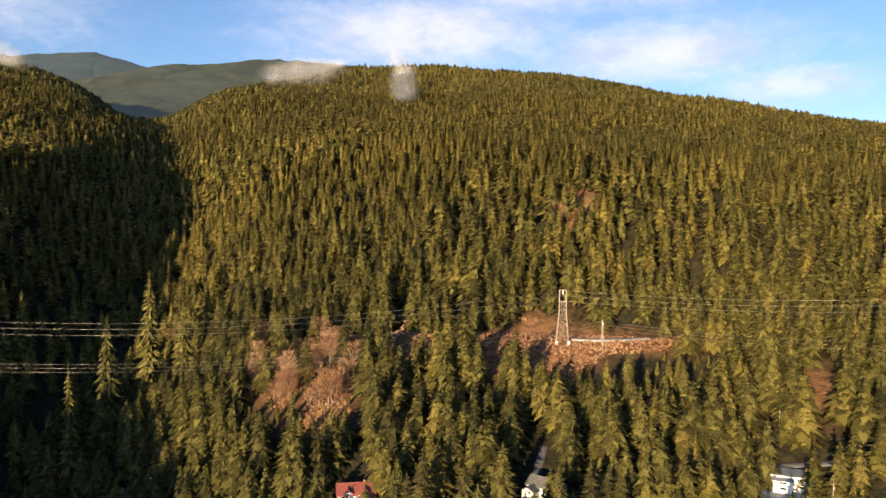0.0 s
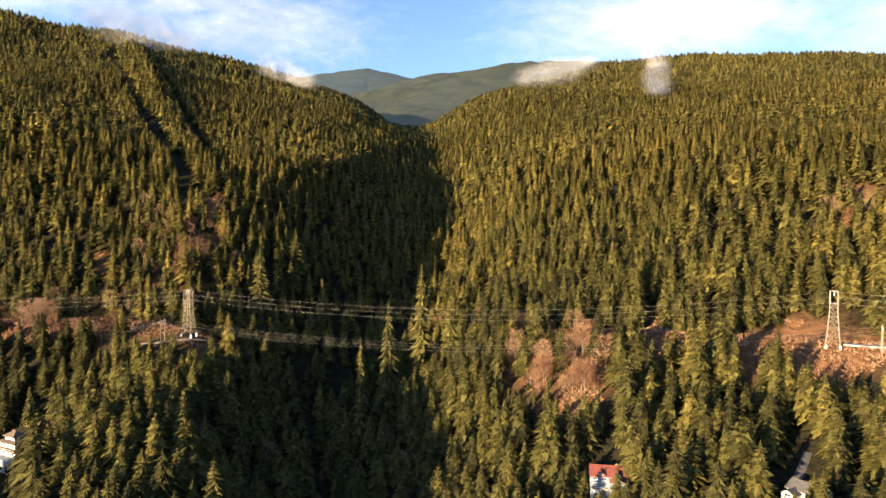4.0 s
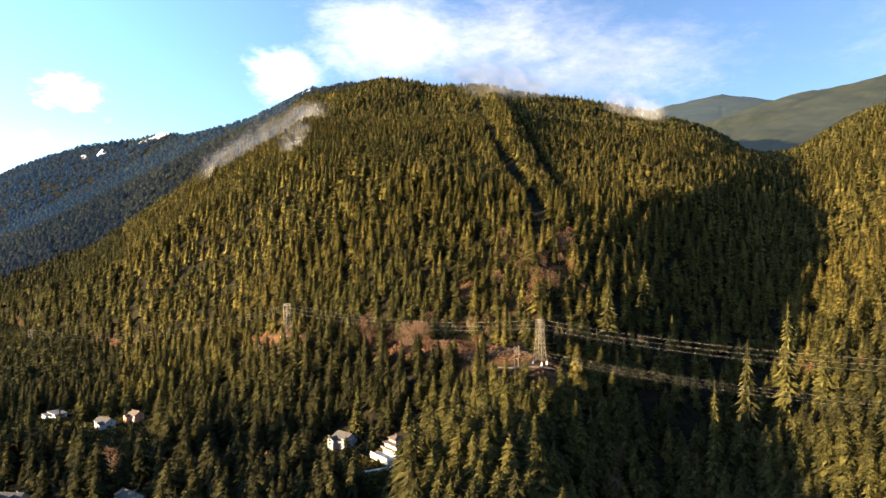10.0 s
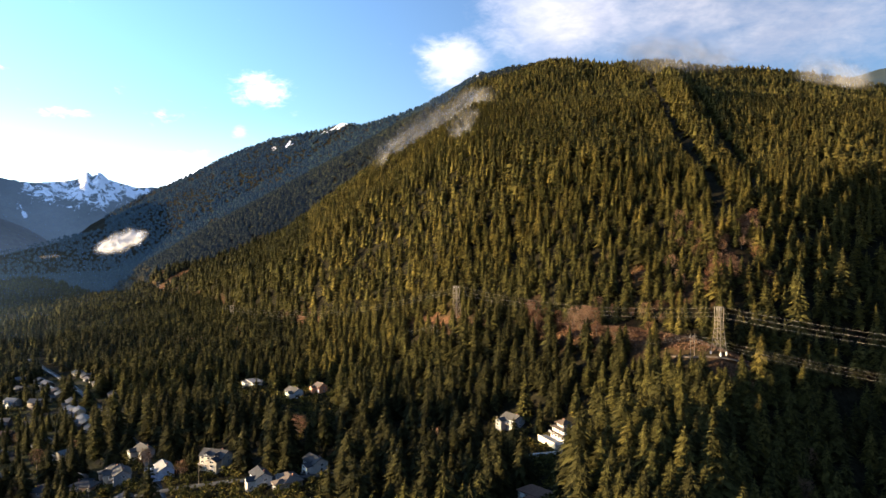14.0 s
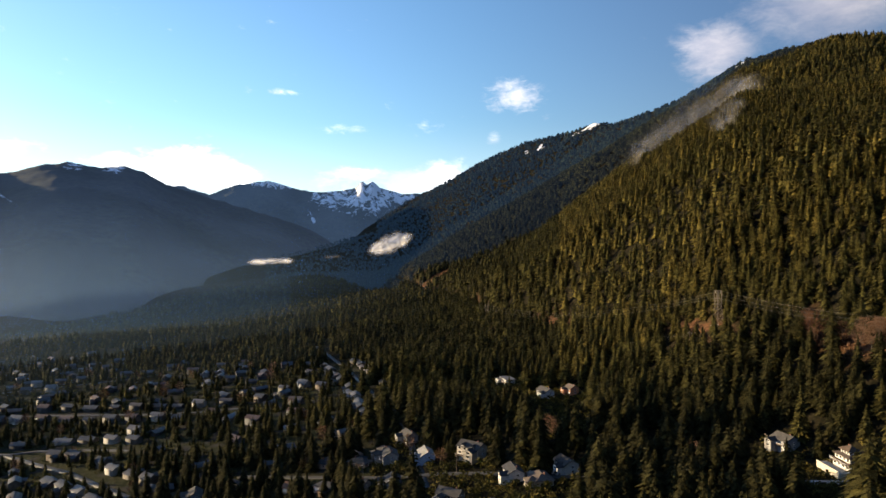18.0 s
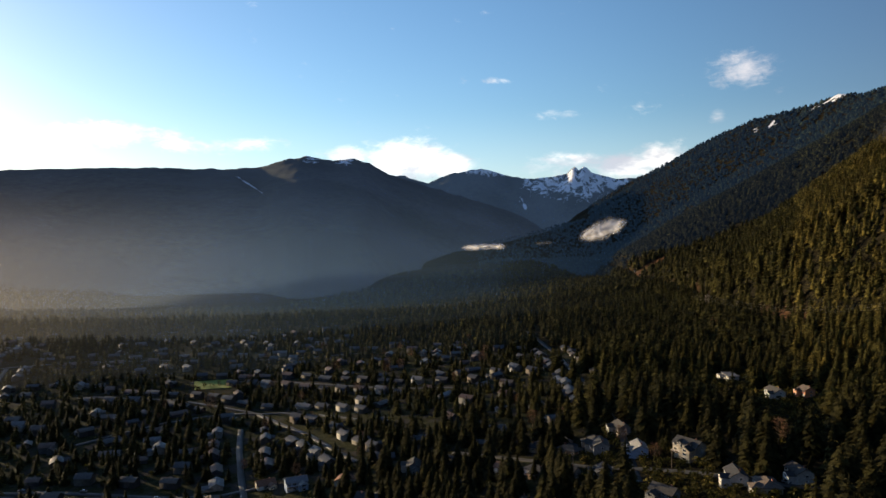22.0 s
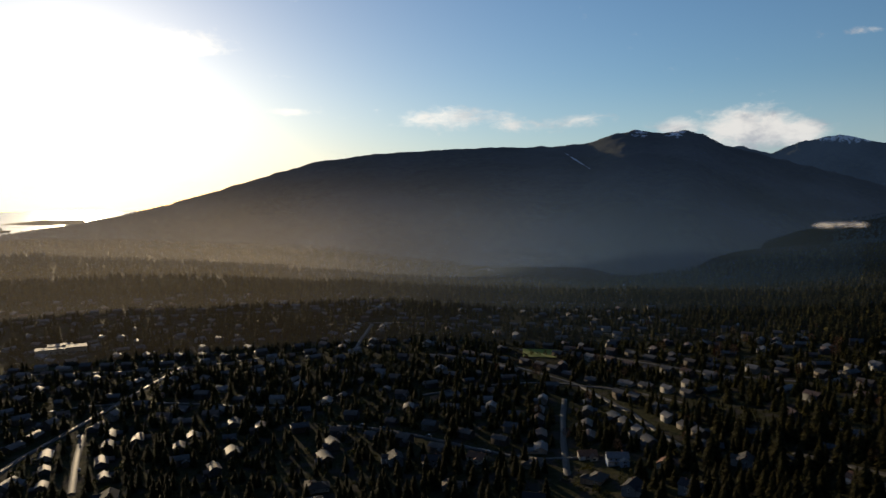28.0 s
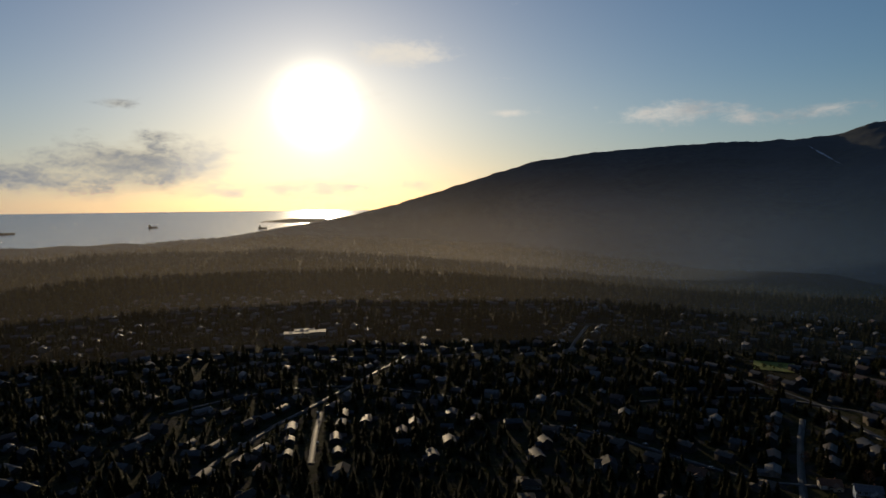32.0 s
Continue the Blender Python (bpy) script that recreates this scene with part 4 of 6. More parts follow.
TOWN_SITES = town_sites()
SITE_XY = np.array([(s[0], s[1]) for s in HOUSE_SITES + TOWN_SITES])


def house_distance(x, y):
    best = np.full(np.shape(x), 1e6)
    for px, py in SITE_XY:
        best = np.minimum(best, np.hypot(x - px, y - py))
    return best


def strip(name, line, width, mat, label, lift=0.35):
    """A road draped over the ground, with a slight crown and turned-down edges."""
    pts = []
    for (ax, ay), (bx, by) in zip(line, line[1:]):
        n = max(2, int(math.hypot(bx - ax, by - ay) / 6))
        pts += [(ax + (bx - ax) * i / n, ay + (by - ay) * i / n) for i in range(n)]
    pts.append(line[-1])
    p = np.array(pts)
    d = np.gradient(p, axis=0)
    d /= np.linalg.norm(d, axis=1)[:, None] + 1e-9
    nrm = np.stack([-d[:, 1], d[:, 0]], 1)
    offs = np.array([-0.5 * width - 0.3, -0.5 * width, 0, 0.5 * width, 0.5 * width + 0.3])
    xs = p[:, :1] + nrm[:, :1] * offs
    ys = p[:, 1:] + nrm[:, 1:] * offs
    zc = height(p[:, 0], p[:, 1])
    zs = zc[:, None] + lift + np.array([-0.8, 0, 0.06, 0, -0.8])
    ob = grid_mesh(name, xs, ys, zs, MAT[mat])
    return tagged(ob, label, "road", kind="structure")


for i, line in enumerate(ROADS):
    strip("road_%d" % (i + 1), line, 4.2, "asphalt", "grey asphalt residential street between houses and trees")
for i, (line, width, mat, label) in enumerate(SIDE_ROADS):
    strip("side_road_%d" % (i + 1), line, width, mat, label)


# ---------------------------------------------------------------- houses


def paint(name, colours, rough=0.8, spec=0.2):
    """House paint or roofing that takes one of a few colours, house by house."""
    def colour(k):
        rnd = k.n("ShaderNodeObjectInfo").outputs["Random"]
        p = place_of(k)
        ramp = k.n("ShaderNodeValToRGB")
        ramp.color_ramp.interpolation = "CONSTANT"
        while len(ramp.color_ramp.elements) < len(colours):
            ramp.color_ramp.elements.new(0.5)
        for i, c in enumerate(colours):
            ramp.color_ramp.elements[i].position = i / len(colours)
            ramp.color_ramp.elements[i].color = (*c, 1)
        k.link(rnd, ramp.inputs[0])
        stain = k.ramp(k.noise(0.9, 5, 0.65, p), 0.3, 0.7, 0.72, 1.1)
        row = k.ramp(k.noise(7.0, 2, 0.5, p), 0.3, 0.7, 0.85, 1.1)
        return k.mix(1.0, ramp.outputs[0], k.mix(1.0, stain_rgb(k, stain), stain_rgb(k, row), "MULTIPLY"), "MULTIPLY")
    return material(name, colour, rough, bump=(5, 0.3, 0.03), spec=spec)


def stain_rgb(k, v):
    c = k.n("ShaderNodeCombineXYZ")
    for i in range(3):
        k.link(v, c.inputs[i])
    return c.outputs[0]


PAINTS = {
    "white": paint("white_render", [(0.58, 0.55, 0.50), (0.50, 0.48, 0.45), (0.56, 0.52, 0.46)]),
    "cream": paint("cream_siding", [(0.46, 0.39, 0.29), (0.40, 0.35, 0.28), (0.50, 0.44, 0.35)]),
    "grey": paint("grey_siding", [(0.24, 0.235, 0.23), (0.30, 0.29, 0.275), (0.19, 0.20, 0.21)]),
    "blue": paint("blue_siding", [(0.30, 0.38, 0.50), (0.36, 0.44, 0.52)]),
    "slate_blue": paint("slate_blue_siding", [(0.11, 0.135, 0.165), (0.12, 0.145, 0.175)]),
    "brown": paint("brown_siding", [(0.27, 0.18, 0.12), (0.33, 0.24, 0.17)]),
    "orange": paint("orange_siding", [(0.62, 0.27, 0.13), (0.62, 0.27, 0.13)]),
    "slate": paint("dark_shingles", [(0.050, 0.049, 0.051), (0.068, 0.064, 0.060), (0.040, 0.041, 0.045), (0.085, 0.078, 0.070)], 0.8, 0.15),
    "cedar": paint("brown_shakes", [(0.10, 0.072, 0.052), (0.13, 0.10, 0.078), (0.08, 0.062, 0.05)], 0.8, 0.15),
    "pale": paint("pale_roofing", [(0.20, 0.20, 0.205), (0.15, 0.15, 0.155), (0.25, 0.24, 0.22)], 0.75, 0.2),
    "red": paint("red_tiles", [(0.12, 0.032, 0.024), (0.13, 0.036, 0.026)]),
    "rust": paint("rust_roofing", [(0.22, 0.11, 0.065), (0.18, 0.095, 0.06)], 0.75, 0.2),
}


def gable_roof(bm, x0, x1, y0, y1, z, rise, over=0.7, thick=0.3):
    """A pitched roof with its ridge along x."""
    yc, s = (y0 + y1) / 2, rise / ((y1 - y0) / 2)
    for sy, ye in ((-1, y0 - over), (1, y1 + over)):
        ze = z - over * s
        a = [(x0 - over, ye, ze), (x1 + over, ye, ze), (x1 + over, yc, z + rise), (x0 - over, yc, z + rise)]
        lo = [bm.verts.new(p) for p in a]
        hi = [bm.verts.new((p[0], p[1], p[2] + thick)) for p in a]
        for i in range(4):
            bm.faces.new((lo[i], lo[(i + 1) % 4], hi[(i + 1) % 4], hi[i]))
        bm.faces.new(hi), bm.faces.new(lo[::-1])
    bar(bm, (x0 - over, yc, z + rise + thick), (x1 + over, yc, z + rise + thick), 0.25)


def hip_roof(bm, x0, x1, y0, y1, z, rise, over=0.7, cut=0.0):
    """A hipped roof; cut > 0 stops it at that share of its rise."""
    a = [(x0 - over, y0 - over), (x1 + over, y0 - over), (x1 + over, y1 + over), (x0 - over, y1 + over)]
    half = (y1 - y0) / 2 + over
    inset = half * (cut if cut else 0.98)
    b = [(x0 - over + inset, y0 - over + inset), (x1 + over - inset, y0 - over + inset), (x1 + over - inset, y1 + over - inset), (x0 - over + inset, y1 + over - inset)]
    top = rise * (cut if cut else 1.0)
    v0 = [bm.verts.new((*p, z - 0.15)) for p in a]
    v1 = [bm.verts.new((*p, z + 0.1)) for p in a]
    v2 = [bm.verts.new((*p, z + 0.1 + top)) for p in b]
    for i in range(4):
        j = (i + 1) % 4
        bm.faces.new((v0[i], v0[j], v1[j], v1[i])), bm.faces.new((v1[i], v1[j], v2[j], v2[i]))
    bm.faces.new(v2), bm.faces.new(v0[::-1])


def add_window(parent, x, y, z, w, h, face):
    """A window with frame and pane, on the wall that faces -y, +y, -x or +x."""
    def put(bm, hw0, hw1, h0, h1, d0, d1):
        if face in ("-y", "+y"):
            s = -1 if face == "-y" else 1
            block(bm, x + hw0, y + s * d0, z + h0, x + hw1, y + s * d1, z + h1)
        else:
            s = -1 if face == "-x" else 1
            block(bm, x + s * d0, y + hw0, z + h0, x + s * d1, y + hw1, z + h1)
    bm = bmesh.new()
    t = 0.12
    put(bm, -w / 2 - t, w / 2 + t, -t, 0, -0.05, 0.10), put(bm, -w / 2 - t, w / 2 + t, h, h + t, -0.05, 0.10)
    put(bm, -w / 2 - t, -w / 2, 0, h, -0.05, 0.10), put(bm, w / 2, w / 2 + t, 0, h, -0.05, 0.10), put(bm, -0.04, 0.04, 0, h, -0.03, 0.07)
    win = part("window", bm, MAT["trim"], parent)
    bm = bmesh.new()
    put(bm, -w / 2, w / 2, 0, h, -0.04, 0.03)
    part("pane", bm, MAT["glass"], win)


def front_windows(house, w, d, z0, floors, fh, n, sides=True):
    for f in range(floors):
        z = z0 + f * fh + 0.9
        for i in range(n):
            x = -w / 2 + w * (i + 0.5) / n
            add_window(house, x, -d / 2, z, min(2.0, w / n * 0.55), 1.35, "-y")
            if i % 2 == 0:
                add_window(house, x, d / 2, z, 1.4, 1.2, "+y")
        if sides:
            add_window(house, -w / 2, 0, z, 1.5, 1.2, "-x"), add_window(house, w / 2, 0.8, z, 1.5, 1.2, "+x")


def deck(house, x0, x1, y0, z, depth=2.6):
    """A timber deck with its rail on posts, in front of the wall that faces -y."""
    bm = bmesh.new()
    block(bm, x0, y0 - depth, z - 0.25, x1, y0, z)
    part("deck", bm, MAT["timber"], house)
    bm = bmesh.new()
    bar(bm, (x0, y0 - depth, z + 1.0), (x1, y0 - depth, z + 1.0), 0.1)
    bar(bm, (x0, y0 - depth, z + 1.0), (x0, y0, z + 1.0), 0.1), bar(bm, (x1, y0 - depth, z + 1.0), (x1, y0, z + 1.0), 0.1)
    n = max(3, int((x1 - x0) / 0.8))
    for i in range(n + 1):
        x = x0 + (x1 - x0) * i / n
        bar(bm, (x, y0 - depth, z), (x, y0 - depth, z + 1.0), 0.07)
    part("railing", bm, MAT["trim"], house)
    for x in (x0 + 0.2, x1 - 0.2):
        bm = bmesh.new()
        bar(bm, (x, y0 - depth + 0.2, z - 3.2), (x, y0 - depth + 0.2, z - 0.25), 0.18)
        part("post", bm, MAT["timber"], house)


def walls_with_gables(bm, w, d, h, rise):
    x, y = w / 2, d / 2
    pts = [(-x, -y, -3), (x, -y, -3), (x, y, -3), (-x, y, -3), (-x, -y, h), (x, -y, h), (x, y, h), (-x, y, h), (-x, 0, h + rise), (x, 0, h + rise)]
    v = [bm.verts.new(p) for p in pts]
    for f in ((0, 1, 5, 4), (2, 3, 7, 6), (1, 2, 6, 9, 5), (3, 0, 4, 8, 7), (3, 2, 1, 0)):
        bm.faces.new([v[i] for i in f])


HOUSE_KINDS = {}
LABELS = {
    "red_roof": "tall blue-grey house with white trim and red tiled gables among firs", "dark_roof": "two-storey house with a dark shingled gable roof",
    "white_flat": "white modern house with flat roofs and wide glazing under conifers", "rust_roof": "low house with a rust-coloured roof",
    "grey_gable": "grey sided two-storey house with a balcony and shingled roof", "white_tiers": "white three-tiered hillside house with brown roofs and a brick chimney",
    "brown_flat": "low house with a flat brown roof beside a pointed cedar", "white_gable": "white two-storey house with a dark gable roof",
    "orange_gable": "orange wooden house in front of firs", "tall_gable": "large cream house with tall gables and a dark roof",
    "blue_white": "blue and white house with a pale roof", "cream_hip": "cream bungalow with a hipped brown roof", "brown_hip": "brown bungalow with a hipped dark roof",
    "grey_hip": "grey bungalow with a pale hipped roof"}


def build_house(kind):
    g = random.Random(kind)
    house = tagged(new("house"), LABELS[kind], "house", "houses of the suburb")
    if kind == "white_tiers":
        z = 0.0
        for i, (w, d, h) in enumerate(((17, 12, 3.4), (15, 10.5, 3.2), (8.5, 7, 2.8))):
            bm = bmesh.new()
            block(bm, -w / 2, -d / 2, z - (4 if i == 0 else 0), w / 2, d / 2, z + h)
            wall = part("wall", bm, PAINTS["white"], house)
            n = 4 if i < 2 else 3
            for j in range(n):
                add_window(house, -w / 2 + w * (j + 0.5) / n, -d / 2, z + 0.8, w / n * 0.5, 1.6, "-y")
                if j < 3:
                    add_window(house, w / 2, -d / 2 + d * (j + 0.5) / 3, z + 0.9, 1.6, 1.3, "+x"), add_window(house, -w / 2, -d / 2 + d * (j + 0.5) / 3, z + 0.9, 1.6, 1.3, "-x")
            bm = bmesh.new()
            hip_roof(bm, -w / 2, w / 2, -d / 2, d / 2, z + h, 2.6, 1.3, 0.42 if i < 2 else 0.0)
            part("roof", bm, PAINTS["cedar"], house)
            z += h + (0.6 if i < 2 else 0)
        deck(house, -8, 8, -6, 3.4, 2.4)
        bm = bmesh.new()
        block(bm, -3.5, 0.5, 6, -2.3, 1.7, 13.2, 0.08)
        part("chimney", bm, MAT["brick"], house)
        bm = bmesh.new()
        block(bm, -13, -14, -4, 11, -7, -0.4, 0.15), block(bm, -13, -14, -0.4, 11, -13.6, 0.5)
        part("terrace_wall", bm, PAINTS["cream"], house)
        return house
    wall, roof, w, d, floors, shape = {
        "red_roof": ("slate_blue", "red", 17, 12, 3, "gable"), "dark_roof": ("grey", "slate", 15, 10, 2, "gable"), "white_flat": ("white", "pale", 19, 10, 2, "flat"),
        "rust_roof": ("cream", "rust", 14, 10, 1, "gable"), "grey_gable": ("grey", "slate", 15, 11, 2, "gable"), "brown_flat": ("cream", "rust", 17, 11, 1, "flat"),
        "white_gable": ("white", "slate", 15, 10, 2, "gable"), "orange_gable": ("orange", "cedar", 11, 9, 2, "gable"), "tall_gable": ("cream", "slate", 18, 12, 3, "gable"),
        "blue_white": ("blue", "pale", 16, 10, 2, "gable"), "cream_hip": ("cream", "cedar", 17, 11, 1, "hip"), "brown_hip": ("brown", "slate", 16, 11, 1, "hip"),
        "grey_hip": ("grey", "pale", 16, 12, 1, "hip")}[kind]
    fh = 2.9
    h = floors * fh
    rise = 0.42 * d / 2 + 0.6
    bm = bmesh.new()
    if shape == "gable":
        walls_with_gables(bm, w, d, h, rise)
    else:
        block(bm, -w / 2, -d / 2, -3, w / 2, d / 2, h)
    part("wall", bm, PAINTS[wall], house)
    bm = bmesh.new()
    if shape == "gable":
        gable_roof(bm, -w / 2, w / 2, -d / 2, d / 2, h, rise)
    elif shape == "hip":
        hip_roof(bm, -w / 2, w / 2, -d / 2, d / 2, h, 2.8, 0.9)
    else:
        block(bm, -w / 2 - 0.9, -d / 2 - 0.9, h, w / 2 + 0.9, d / 2 + 0.9, h + 0.45, 0.06)
    part("roof", bm, PAINTS[roof], house)
    # a wing with its own roof across the front or side
    ww, wd, wh = w * 0.42, d * 0.5, h - (fh * 0.4 if floors > 1 else 0.2)
    sx = 1 if g.random() < 0.5 else -1
    x0 = sx * w / 2 - (ww if sx > 0 else 0) - sx * 0.6
    bm = bmesh.new()
    block(bm, x0, -d / 2 - wd, -3, x0 + ww, -d / 2 + 0.5, wh)
    if shape == "gable":
        v = [bm.verts.new(p) for p in ((x0, -d / 2 - wd, wh + 0.01), (x0 + ww, -d / 2 - wd, wh + 0.01), (x0 + ww / 2, -d / 2 - wd, wh + ww * 0.26))]
        bm.faces.new(v)
    part("wing", bm, PAINTS[wall], house)
    bm = bmesh.new()
    if shape == "gable":
        gable_roof(bm, 0, wd + 2.5, -ww / 2, ww / 2, 0, ww * 0.26, 0.5, 0.25)
        bmesh.ops.transform(bm, verts=bm.verts, matrix=Matrix.Translation((x0 + ww / 2, -d / 2 - wd, wh)) @ Matrix.Rotation(radians(90), 4, "Z"))
    elif shape == "hip":
        hip_roof(bm, x0, x0 + ww, -d / 2 - wd, -d / 2 + 2.0, wh, 1.9, 0.7)
    else:
        block(bm, x0 - 0.6, -d / 2 - wd - 0.6, wh, x0 + ww + 0.6, -d / 2 + 0.4, wh + 0.4, 0.05)
    part("wing_roof", bm, PAINTS[roof], house)
    front_windows(house, w, d, 0, floors, fh, 4 if w > 14 else 3)
    for f in range(floors):
        add_window(house, x0 + ww / 2, -d / 2 - wd, f * fh + (0.9 if wh > (f + 1) * fh - 0.5 else 0.6), min(2.6, ww * 0.5), 1.3, "-y")
    bm = bmesh.new()
    block(bm, -sx * 1.6 - 0.5, -d / 2 - 0.12, 0, -sx * 1.6 + 0.5, -d / 2 + 0.05, 2.1, 0.02)
    part("door", bm, MAT["timber"], house)
    bm = bmesh.new()
    gx = -sx * w * 0.32
    block(bm, gx - 1.6, -d / 2 - 0.1, -0.1, gx + 1.6, -d / 2 + 0.05, 2.2, 0.02)
    part("garage_door", bm, MAT["trim"], house)
    if shape != "flat":
        bm = bmesh.new()
        block(bm, w * 0.22, 0.6, h - 1, w * 0.22 + 0.9, 1.5, h + rise + 0.9, 0.06)
        part("chimney", bm, MAT["brick"], house)
    if floors > 1 and kind in ("grey_gable", "red_roof", "blue_white", "white_flat", "tall_gable"):
        deck(house, *((x0 + ww + 0.4, w / 2 - 0.3) if sx < 0 else (-w / 2 + 0.3, x0 - 0.4)), -d / 2, fh)
    if kind in ("red_roof", "tall_gable"):
        for x in (-w * 0.22, w * 0.24):
            bm = bmesh.new()
            gable_roof(bm, 0, 4.2, -1.7, 1.7, 0, 1.4, 0.35, 0.2)
            bmesh.ops.transform(bm, verts=bm.verts, matrix=Matrix.Translation((x, -d / 2 - 0.4, h + 0.9)) @ Matrix.Rotation(radians(90), 4, "Z"))
            part("dormer_roof", bm, PAINTS[roof], house)
            bm = bmesh.new()
            block(bm, x - 1.6, -d / 2 - 0.3, h - 0.2, x + 1.6, -d / 2 + 3.2, h + 0.95)
            part("dormer", bm, PAINTS[wall], house)
            add_window(house, x, -d / 2 - 0.3, h - 0.1, 1.3, 0.9, "-y")
    return house


def place_houses():
    for x, y, z, kind, turn, key in HOUSE_SITES + TOWN_SITES[:62]:
        m = Matrix.Translation((x, y, z + 0.4)) @ Matrix.Rotation(radians(turn), 4, "Z")
        if kind not in HOUSE_KINDS:
            HOUSE_KINDS[kind] = build_house(kind)
            ob = HOUSE_KINDS[kind]
            ob.matrix_basis = m
        else:
            ob = copy_thing(HOUSE_KINDS[kind], m)
        s = 0.80 if key else 0.78
        ob.scale = (s, s, s)


place_houses()


def house_shape(w, d, h, rise):
    """A plain far house: walls, gables and an overhanging roof. Returns points, wall triangles, roof triangles."""
    x, y, o = w / 2, d / 2, 0.6
    v = [(-x, -y, -2), (x, -y, -2), (x, y, -2), (-x, y, -2), (-x, -y, h), (x, -y, h), (x, y, h), (-x, y, h), (-x, 0, h + rise), (x, 0, h + rise),
         (-x - o, -y - o, h - 0.25), (x + o, -y - o, h - 0.25), (x + o, y + o, h - 0.25), (-x - o, y + o, h - 0.25), (-x - o, 0, h + rise + 0.25), (x + o, 0, h + rise + 0.25)]
    walls = [(0, 1, 5), (0, 5, 4), (2, 3, 7), (2, 7, 6), (1, 2, 6), (1, 6, 5), (5, 6, 9), (3, 0, 4), (3, 4, 7), (7, 4, 8)]
    roof = [(10, 11, 15), (10, 15, 14), (12, 13, 14), (12, 14, 15)]
    return np.array(v, float), np.array(walls), np.array(roof)


def far_town():
    sites = TOWN_SITES[62:]
    x, y, z = (np.array([s[i] for s in sites]) for i in range(3))
    turn = np.radians([s[4] for s in sites])
    n = len(sites)
    pick = rng.integers(0, 6, n)
    tint = rng.random(n)
    one = np.full(n, 0.78)
    batches = []
    for i, (w, d, h, rise) in enumerate(((15, 10, 5.6, 2.6), (17, 11, 3.2, 2.4), (13, 10, 5.8, 3.0), (18, 10, 3.0, 2.2), (14, 9, 5.4, 2.2), (11, 8, 3.0, 2.0))):
        v, wf, rf = house_shape(w, d, h, rise)
        s = pick == i
        for f, slot in ((wf, 0), (rf, 1)):
            batches.append((v, f, x[s], y[s], z[s] + 0.2, one[s], one[s], turn[s], tint[s], slot))
        # a lower wing
        v2, wf2, rf2 = house_shape(d * 0.7, w * 0.4, h * 0.7, rise * 0.7)
        for f, slot in ((wf2, 0), (rf2, 1)):
            ox, oy = np.cos(turn[s]) * w * 0.25 + np.sin(turn[s]) * d * 0.47, np.sin(turn[s]) * w * 0.25 - np.cos(turn[s]) * d * 0.47
            batches.append((v2, f, x[s] + ox, y[s] + oy, z[s] + 0.2, one[s], one[s], turn[s] + 1.57, tint[s], slot))

    def pickcol(cols):
        def colour(k):
            ramp = k.n("ShaderNodeValToRGB")
            ramp.color_ramp.interpolation = "CONSTANT"
            while len(ramp.color_ramp.elements) < len(cols):
                ramp.color_ramp.elements.new(0.5)
            for i, c in enumerate(cols):
                ramp.color_ramp.elements[i].position, ramp.color_ramp.elements[i].color = i / len(cols), (*c, 1)
            k.link(k.n("ShaderNodeAttribute", attr="tint").outputs["Fac"], ramp.inputs[0])
            dirt = k.ramp(k.noise(0.7, 4, 0.6, place_of(k)), 0.3, 0.7, 0.7, 1.1)
            return k.mix(1.0, ramp.outputs[0], stain_rgb(k, dirt), "MULTIPLY")
        return colour
    wall = material("suburb_walls", pickcol([(0.11, 0.10, 0.085), (0.065, 0.06, 0.055), (0.28, 0.265, 0.235), (0.075, 0.055, 0.04), (0.07, 0.074, 0.078), (0.10, 0.085, 0.066)]), 0.7)
    roof = material("suburb_roofs", pickcol([(0.055, 0.053, 0.053), (0.085, 0.068, 0.055), (0.13, 0.125, 0.12), (0.042, 0.042, 0.045), (0.11, 0.065, 0.045), (0.07, 0.067, 0.064)]), 0.62, spec=0.3)
    if n:
        tagged(stuff_mesh("suburb_houses", batches, [wall, roof]), "many houses with grey and brown roofs spread among trees", "houses", kind="stuff")
    print("houses", len(HOUSE_SITES) + len(TOWN_SITES))


far_town()


def school():
    x, y, z = spot(144.3, -10.7)
    ob = tagged(new("school_building"), "long low building with white flat roofs shining in the sun", "building")
    ob.matrix_basis = Matrix.Translation((x, y, z)) @ Matrix.Rotation(radians(144), 4, "Z")
    for x0, x1, y0, y1, h in ((-26, 4, -8, 8, 5), (4, 24, -14, 4, 7), (-14, 10, 8, 24, 5.5)):
        bm = bmesh.new()
        block(bm, x0, y0, -2, x1, y1, h)
        part("wall", bm, PAINTS["cream"], ob)
        bm = bmesh.new()
        block(bm, x0 - 0.6, y0 - 0.6, h, x1 + 0.6, y1 + 0.6, h + 0.5, 0.08)
        part("roof", bm, PAINTS["pale"], ob)
        for i in range(5):
            add_window(ob, x0 + (x1 - x0) * (i + 0.5) / 5, y0, 1.2, 2.4, 1.6, "-y")
    keep_open(144.3, math.hypot(x, y), 30, 110, 30)


school()
keep_open(107.6, 760, 26, 80, 22)
keep_open(-23.8, 374, 18, 30, 16)


def field():
    """The bright playing field among the trees."""
    a, r = np.meshgrid(np.linspace(105.9, 108.7, 24), np.linspace(735, 775, 14))
    x, y = polar(a, r)
    z = height(x, y) + 0.5
    mat = material("field_grass", worn((0.20, 0.24, 0.03), 0.3, 0.05), 0.9)
    tagged(grid_mesh("playing_field", x, y, z, mat), "bright yellow-green grass playing field among dark trees", "field", kind="structure")


field()

# ---------------------------------------------------------------- power line


